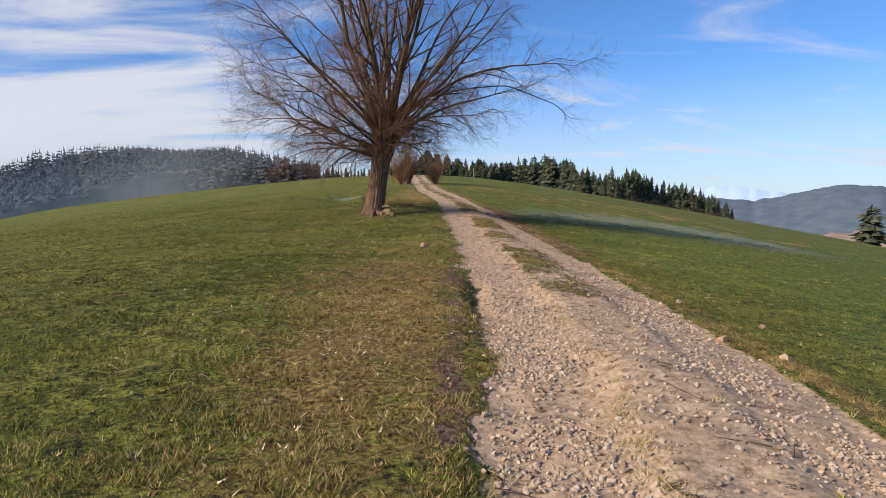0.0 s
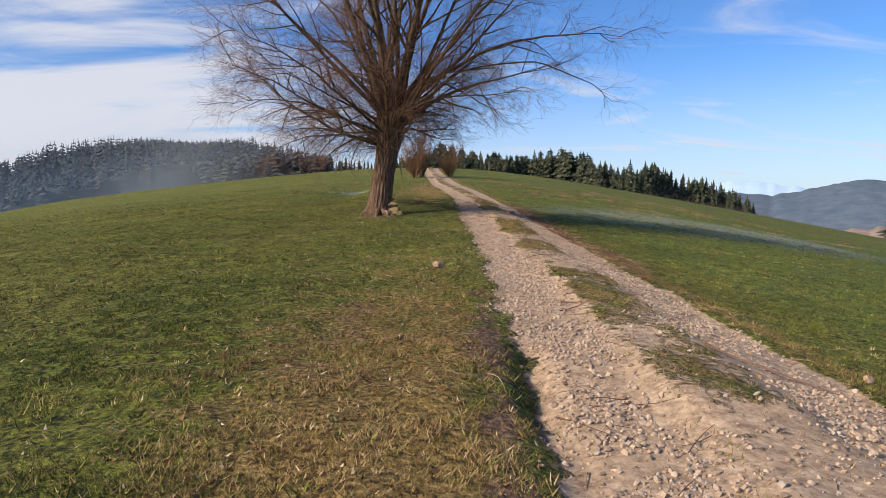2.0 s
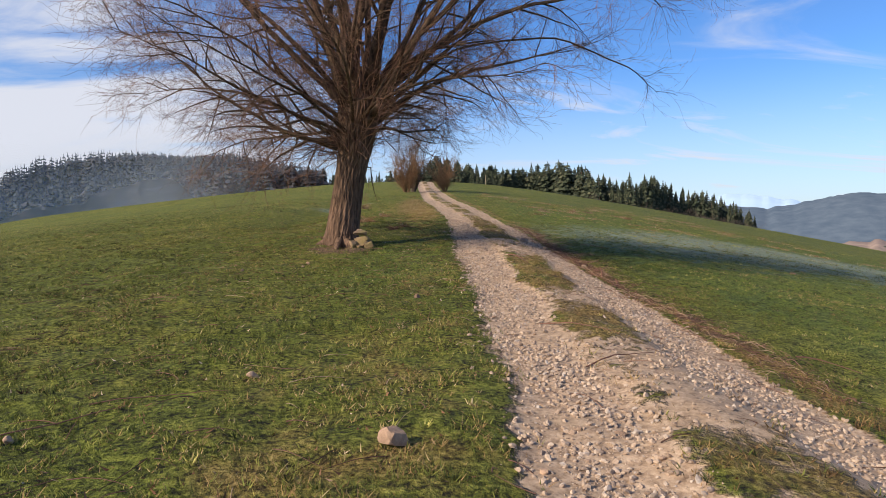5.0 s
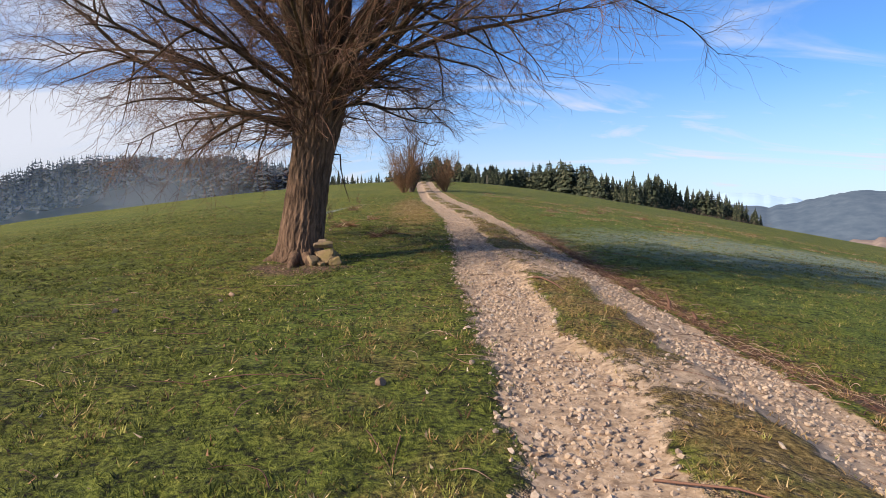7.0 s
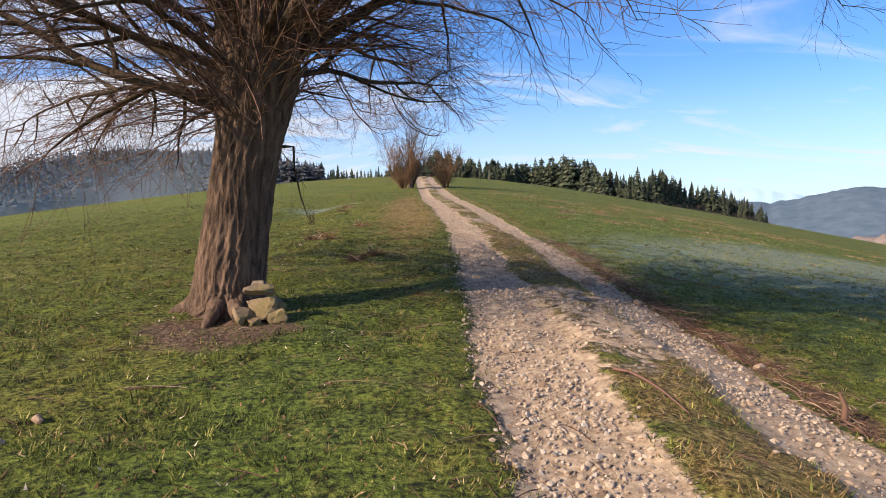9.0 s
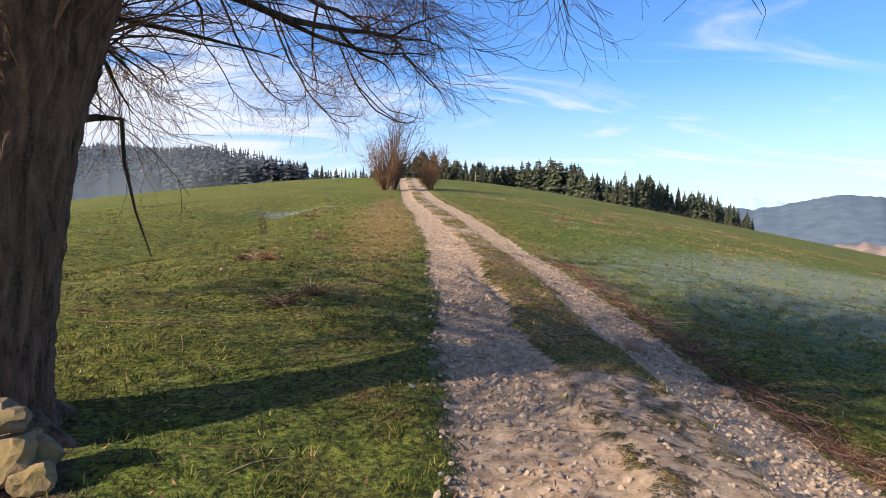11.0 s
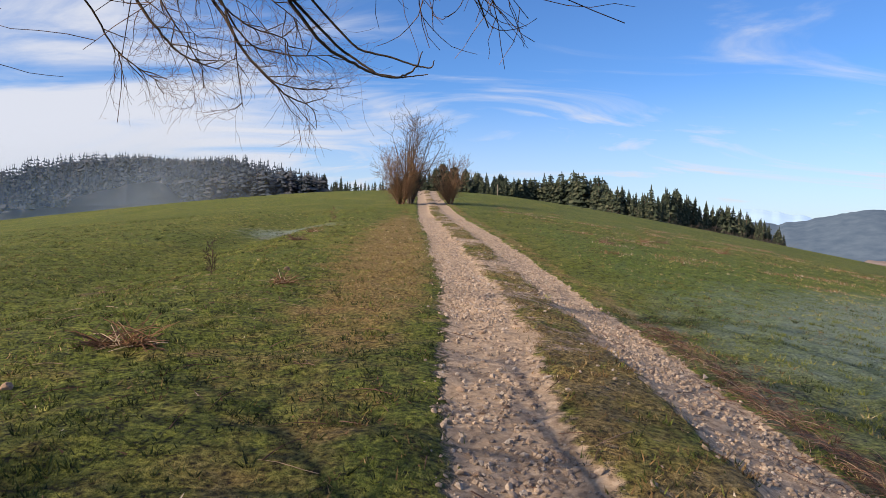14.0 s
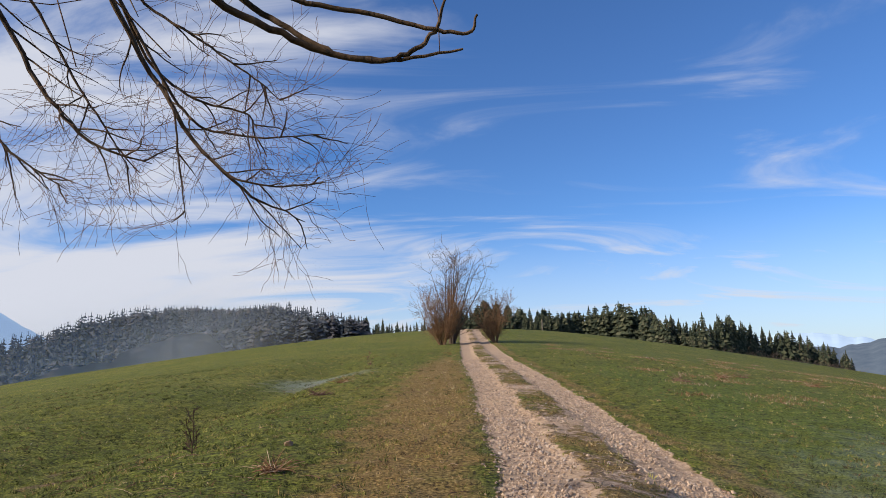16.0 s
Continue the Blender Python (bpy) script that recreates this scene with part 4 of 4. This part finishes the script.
def dryness(x, y):
    d = x - track_mid(y)
    v = 0.5 * np.exp(-((x + 0.1) / 1.1) ** 2 - ((y - 7.6) / 4.8) ** 2) + 0.30 * np.exp(-((d + 1.8) / 0.8) ** 2)
    v = v + 0.5 * np.exp(-((d + 2.4) / 1.0) ** 2) * sstep(33, 44, y) + 0.60 * sstep(-0.6, -0.2, d) * (1 - sstep(1.7, 2.3, d))
    return np.clip(v + 0.16 - 0.22 * lush_and_shade(x, y) + 0.30 * vnoise(x, y, 0.9, 21), 0.02, 0.95)


def lush_and_shade(x, y):
    """Where the grass along the track grows dark and thick, plus willow shade painted in near y 31."""
    return np.exp(-((x - 0.3) / 1.5) ** 2 - ((y - 22) / 6.0) ** 2) + np.exp(-((x - 0.8) / 1.2) ** 2 - ((y - 31) / 3.5) ** 2)


def build_grass():
    rng = np.random.default_rng(5)
    n = 1500000
    y = 0.3 + 60 * rng.random(n) ** 1.6
    half = 3.0 + 0.42 * y
    x = 0.7 + rng.normal(0, 1, n) * half * 0.66
    one, two, strip = rut_masks(x, y)
    lump = vnoise(x, y, 0.13, 30) + 0.6 * vnoise(x, y, 0.38, 31)
    clump = 0.05 + 0.95 * sstep(-0.35, 0.45, lump)
    foot = 1 - 0.85 * np.exp(-(((x + 0.95) / 0.95) ** 2 + ((y - 24.0) / 0.75) ** 2))
    worn = np.clip(strip * sstep(0.15, 0.75, strip_stony(x, y)), 0, 0.96)
    keep = (rng.random(n) < (1 - np.clip(1.05 * (one + two), 0, 1)) * (1 - worn) * clump * foot * (1 - sstep(24, 60, y))) & (np.abs(x) < 22)
    x, y, lump = x[keep], y[keep], lump[keep]
    dry = rng.random(len(x)) < dryness(x, y)
    far = 1 + 0.030 * y
    tall = (1 + 0.004 * y) * (0.016 + 0.032 * rng.random(len(x)) ** 1.5) * (0.55 + 0.9 * sstep(-0.3, 0.9, lump))
    wide = (0.0038 + 0.0035 * rng.random(len(x))) * far
    tone = 0.46 + 0.16 * lump + 0.14 * vnoise(x, y, 1.1, 32) + 0.12 * vnoise(x, y, 3.4, 36) + 0.08 * rng.normal(0, 1, len(x)) - 0.18 * lush_and_shade(x, y)
    g = ~dry
    blades("grass", x[g], y[g], tall[g], wide[g], rng.uniform(0.2, 1.3, g.sum()), M_GRASS, "short green winter grass of the meadow", "grass", rng, tone[g])
    blades("dry_grass", x[dry], y[dry], tall[dry] * 0.9, wide[dry], rng.uniform(0.5, 1.6, dry.sum()), M_STRAW, "withered straw-coloured grass among the green", "grass", rng, tone[dry])

    # tufts: bunches of stiffer blades, each with a tone of its own
    n, each = 80000, 8
    y = 2.0 + 70 * rng.random(n) ** 1.25
    x = 0.9 + rng.normal(0, 1, n) * (2.6 + 0.36 * y)
    one, two, strip = rut_masks(x, y)
    worn = np.clip(strip * sstep(0.1, 0.6, strip_stony(x, y)), 0, 0.97)
    keep = (rng.random(n) < (1 - np.clip(1.3 * (one + two), 0, 1)) * (1 - worn) * (0.25 + 0.75 * sstep(-0.4, 0.5, vnoise(x, y, 0.9, 35)))) & (np.hypot(x + 0.9, y - 24.2) > 0.9)
    x, y = x[keep], y[keep]
    n = len(x)
    size = (0.45 + 0.60 * rng.random(n)) * (1 + 0.012 * y)
    dry = rng.random(n) < 0.8 * dryness(x, y)
    tone = np.clip(rng.normal(0.44, 0.26, n) + 0.14 * vnoise(x, y, 1.1, 32) + 0.12 * vnoise(x, y, 3.4, 36) - 0.18 * lush_and_shade(x, y), 0, 1)
    b = np.tile(np.arange(each) * 2 * math.pi / each, n) + rng.normal(0, 0.3, n * each)
    X, Y, S, T, D = (np.repeat(q, each) for q in (x, y, size, tone, dry))
    X, Y = X + 0.016 * S * np.cos(b), Y + 0.016 * S * np.sin(b)
    H, W, L = S * rng.uniform(0.022, 0.052, n * each), S * rng.uniform(0.006, 0.012, n * each), rng.uniform(0.3, 1.2, n * each)
    for name, pick, mat, label in (("grass_tufts", ~D, M_GRASS, "small uneven tufts of green meadow grass"), ("dry_grass_tufts", D, M_STRAW, "small tufts of withered yellow grass")):
        blades(name, X[pick], Y[pick], H[pick], W[pick], L[pick], mat, label, "grass", rng, T[pick], b[pick])
    n = 70000
    y = 0.5 + 44 * rng.random(n) ** 1.2
    x = -0.4 + rng.normal(0, 1, n) * (1.9 + 0.18 * y)
    keep = rng.random(n) < (0.14 + 0.12 * vnoise(x, y, 1.5, 39)) * (x < track_mid(y) - 1.1) + 1.2 * np.exp(-((x + 0.1) / 1.0) ** 2 - ((y - 8) / 4.5) ** 2) + 0.6 * np.exp(-((x + 0.5) / 2.0) ** 2 - ((y - 22) / 6) ** 2)
    x, y = x[keep], y[keep]
    blades("fallen_leaves", x, y, rng.uniform(0.008, 0.03, len(x)), rng.uniform(0.012, 0.028, len(x)), rng.uniform(0.8, 2.5, len(x)), M_LEAF, "scattered brown fallen leaves on the grass", "leaves", rng)

    # rusty tussocks on the far side of the field
    cx, cy = rng.uniform(7, 34, 90), rng.uniform(44, 84, 90)
    k = rng.integers(0, 90, 16000)
    r = rng.normal(0, 0.38, (16000, 2))
    x, y = cx[k] + r[:, 0], cy[k] + 0.8 * r[:, 1]
    blades("tussock_grass", x, y, rng.uniform(0.03, 0.13, 16000), rng.uniform(0.008, 0.018, 16000), rng.uniform(0.1, 0.9, 16000), M_LEAF, "rusty tufts of long dead grass in the field", "grass", rng)


build_grass()


# ---- sticks and brushwood ----
def ground_stick(rng, t, x, y, length, r, turn, lift=0.01, sides=4):
    k = 6
    u = np.linspace(0, 1, k)
    bend = rng.normal(0, 0.05) * length
    px = x + np.cos(turn) * u * length - np.sin(turn) * bend * np.sin(u * math.pi)
    py = y + np.sin(turn) * u * length + np.cos(turn) * bend * np.sin(u * math.pi)
    pz = surface(px, py) + r + lift * rng.random() * np.sin(u * math.pi + rng.uniform(0, 1))
    t.add(np.stack([px, py, pz], 1), np.linspace(r, r * 0.35, k), sides)


def build_brush():
    rng = np.random.default_rng(13)
    t = Tubes()
    for k in range(2600):
        y = rng.uniform(15, 35) if k % 4 else rng.normal(25.5, 2.5)
        x = float(track_mid(y)) + rng.normal(1.72, 0.24)
        ground_stick(rng, t, x, y, rng.uniform(0.10, 0.36), rng.uniform(0.002, 0.005), rng.normal(1.75, 0.95), 0.07, 3)
    tagged(new("brushwood", t.mesh("brushwood", M_STICK)), "reddish-brown willow trimmings strewn along the track", "brushwood", kind="stuff")
    t = Tubes()
    for k in range(1000):
        y = rng.uniform(3, 38)
        x = float(track_mid(y)) + rng.uniform(-7.0, 1.4)
        ground_stick(rng, t, x, y, rng.uniform(0.10, 0.5), rng.uniform(0.002, 0.005), rng.uniform(0, 6.28), 0.03, 3)
    tagged(new("twig_litter", t.mesh("twig_litter", M_STICK)), "thin fallen twigs scattered over grass and stones", "twigs", kind="stuff")
    for x, y, length, r, turn in ((-1.8, 13.1, 1.1, 0.010, 0.75), (-1.3, 13.9, 0.9, 0.007, 0.35), (2.9, 9.4, 1.4, 0.013, -0.9), (3.3, 8.0, 1.2, 0.010, -0.6), (2.1, 16.6, 0.9, 0.012, -0.7), (2.2, 15.0, 0.9, 0.012, 0.6), (2.5, 22.2, 0.75, 0.022, -1.2), (-1.6, 25.6, 0.7, 0.014, 0.1), (-0.9, 22.0, 0.6, 0.012, 0.5), (-2.0, 27.8, 1.2, 0.012, 0.1), (-1.5, 27.2, 1.3, 0.010, -0.15), (2.6, 28.3, 0.8, 0.014, -0.9), (6.4, 29.0, 1.6, 0.014, 2.6), (1.9, 10.6, 0.7, 0.010, 0.5), (2.0, 11.2, 0.6, 0.012, -0.8), (4.9, 16.6, 0.7, 0.016, -0.2), (-0.4, 18.0, 0.7, 0.008, 0.1)):
        t = Tubes()
        ground_stick(rng, t, x, y, length, 0.62 * r, turn, 0.03, 6)
        tagged(new("fallen_branch", t.mesh("fallen_branch", M_STICK)), "thin dry fallen branch lying on the ground", "branch", "fallen branches")
    for x, y, h in ((4.38, 22.45, 0.22), (4.55, 22.0, 0.12)):
        t = Tubes()
        z = float(surface(x, y))
        t.add([(0, 0, -0.05), (0.01, 0, h * 0.5), (-0.03, 0.02, h)], (0.028, 0.022, 0.010), 7)
        ob = new("cut_stem", t.mesh("cut_stem", M_STICK))
        ob.location = (x, y, z)
        tagged(ob, "dark cut stem standing at the edge of the track", "stump")


build_brush()


def dead_clump(x, y, size, seed, label):
    """A knot of dead stalks: thin stems that lean outwards from one spot."""
    rng = np.random.default_rng(seed)
    t = Tubes()
    for k in range(70):
        a, e = rng.uniform(0, 6.28), rng.uniform(0.05, 1.0)
        w = (math.cos(a) * math.cos(e), math.sin(a) * math.cos(e), math.sin(e))
        t.add(grow(rng, (rng.normal(0, 0.12 * size), rng.normal(0, 0.08 * size), 0.0), w, size * rng.uniform(0.2, 0.6), -0.12, 0.12, 4), np.linspace(0.006, 0.003, 5), 3)
    ob = new("dead_plant", t.mesh("dead_plant", M_STICK if seed % 2 else M_LEAF))
    ob.location = (x, y, float(surface(x, y)) + 0.01)
    return tagged(ob, label, "dead plant", "withered plants in the meadow")


for k, (x, y, s) in enumerate(((-0.95, 31.8, 0.75), (-1.25, 31.9, 0.6), (0.35, 28.2, 0.5), (0.1, 27.8, 0.45), (-0.6, 36.0, 0.5), (-2.2, 45.0, 0.7), (-2.6, 50.0, 0.8), (8.6, 52.0, 0.9), (11.5, 56.0, 1.0), (13.4, 59.0, 1.1), (16.0, 58.0, 1.1))):
    dead_clump(x, y, s, 40 + k, "rusty clump of withered stalks in the grass")


def build_post(x, y, h):
    t = Tubes()
    t.add([(0, 0, -0.3), (0, 0, h * 0.5), (0.02, 0, h)], (0.09, 0.085, 0.08), 8)
    ob = new("wooden_post", t.mesh("wooden_post", M_POST))
    ob.location = (x, y, float(surface(x, y)))
    return tagged(ob, "weathered wooden post on the crest of the field", "post")


build_post(14.5, 150.0, 4.2)
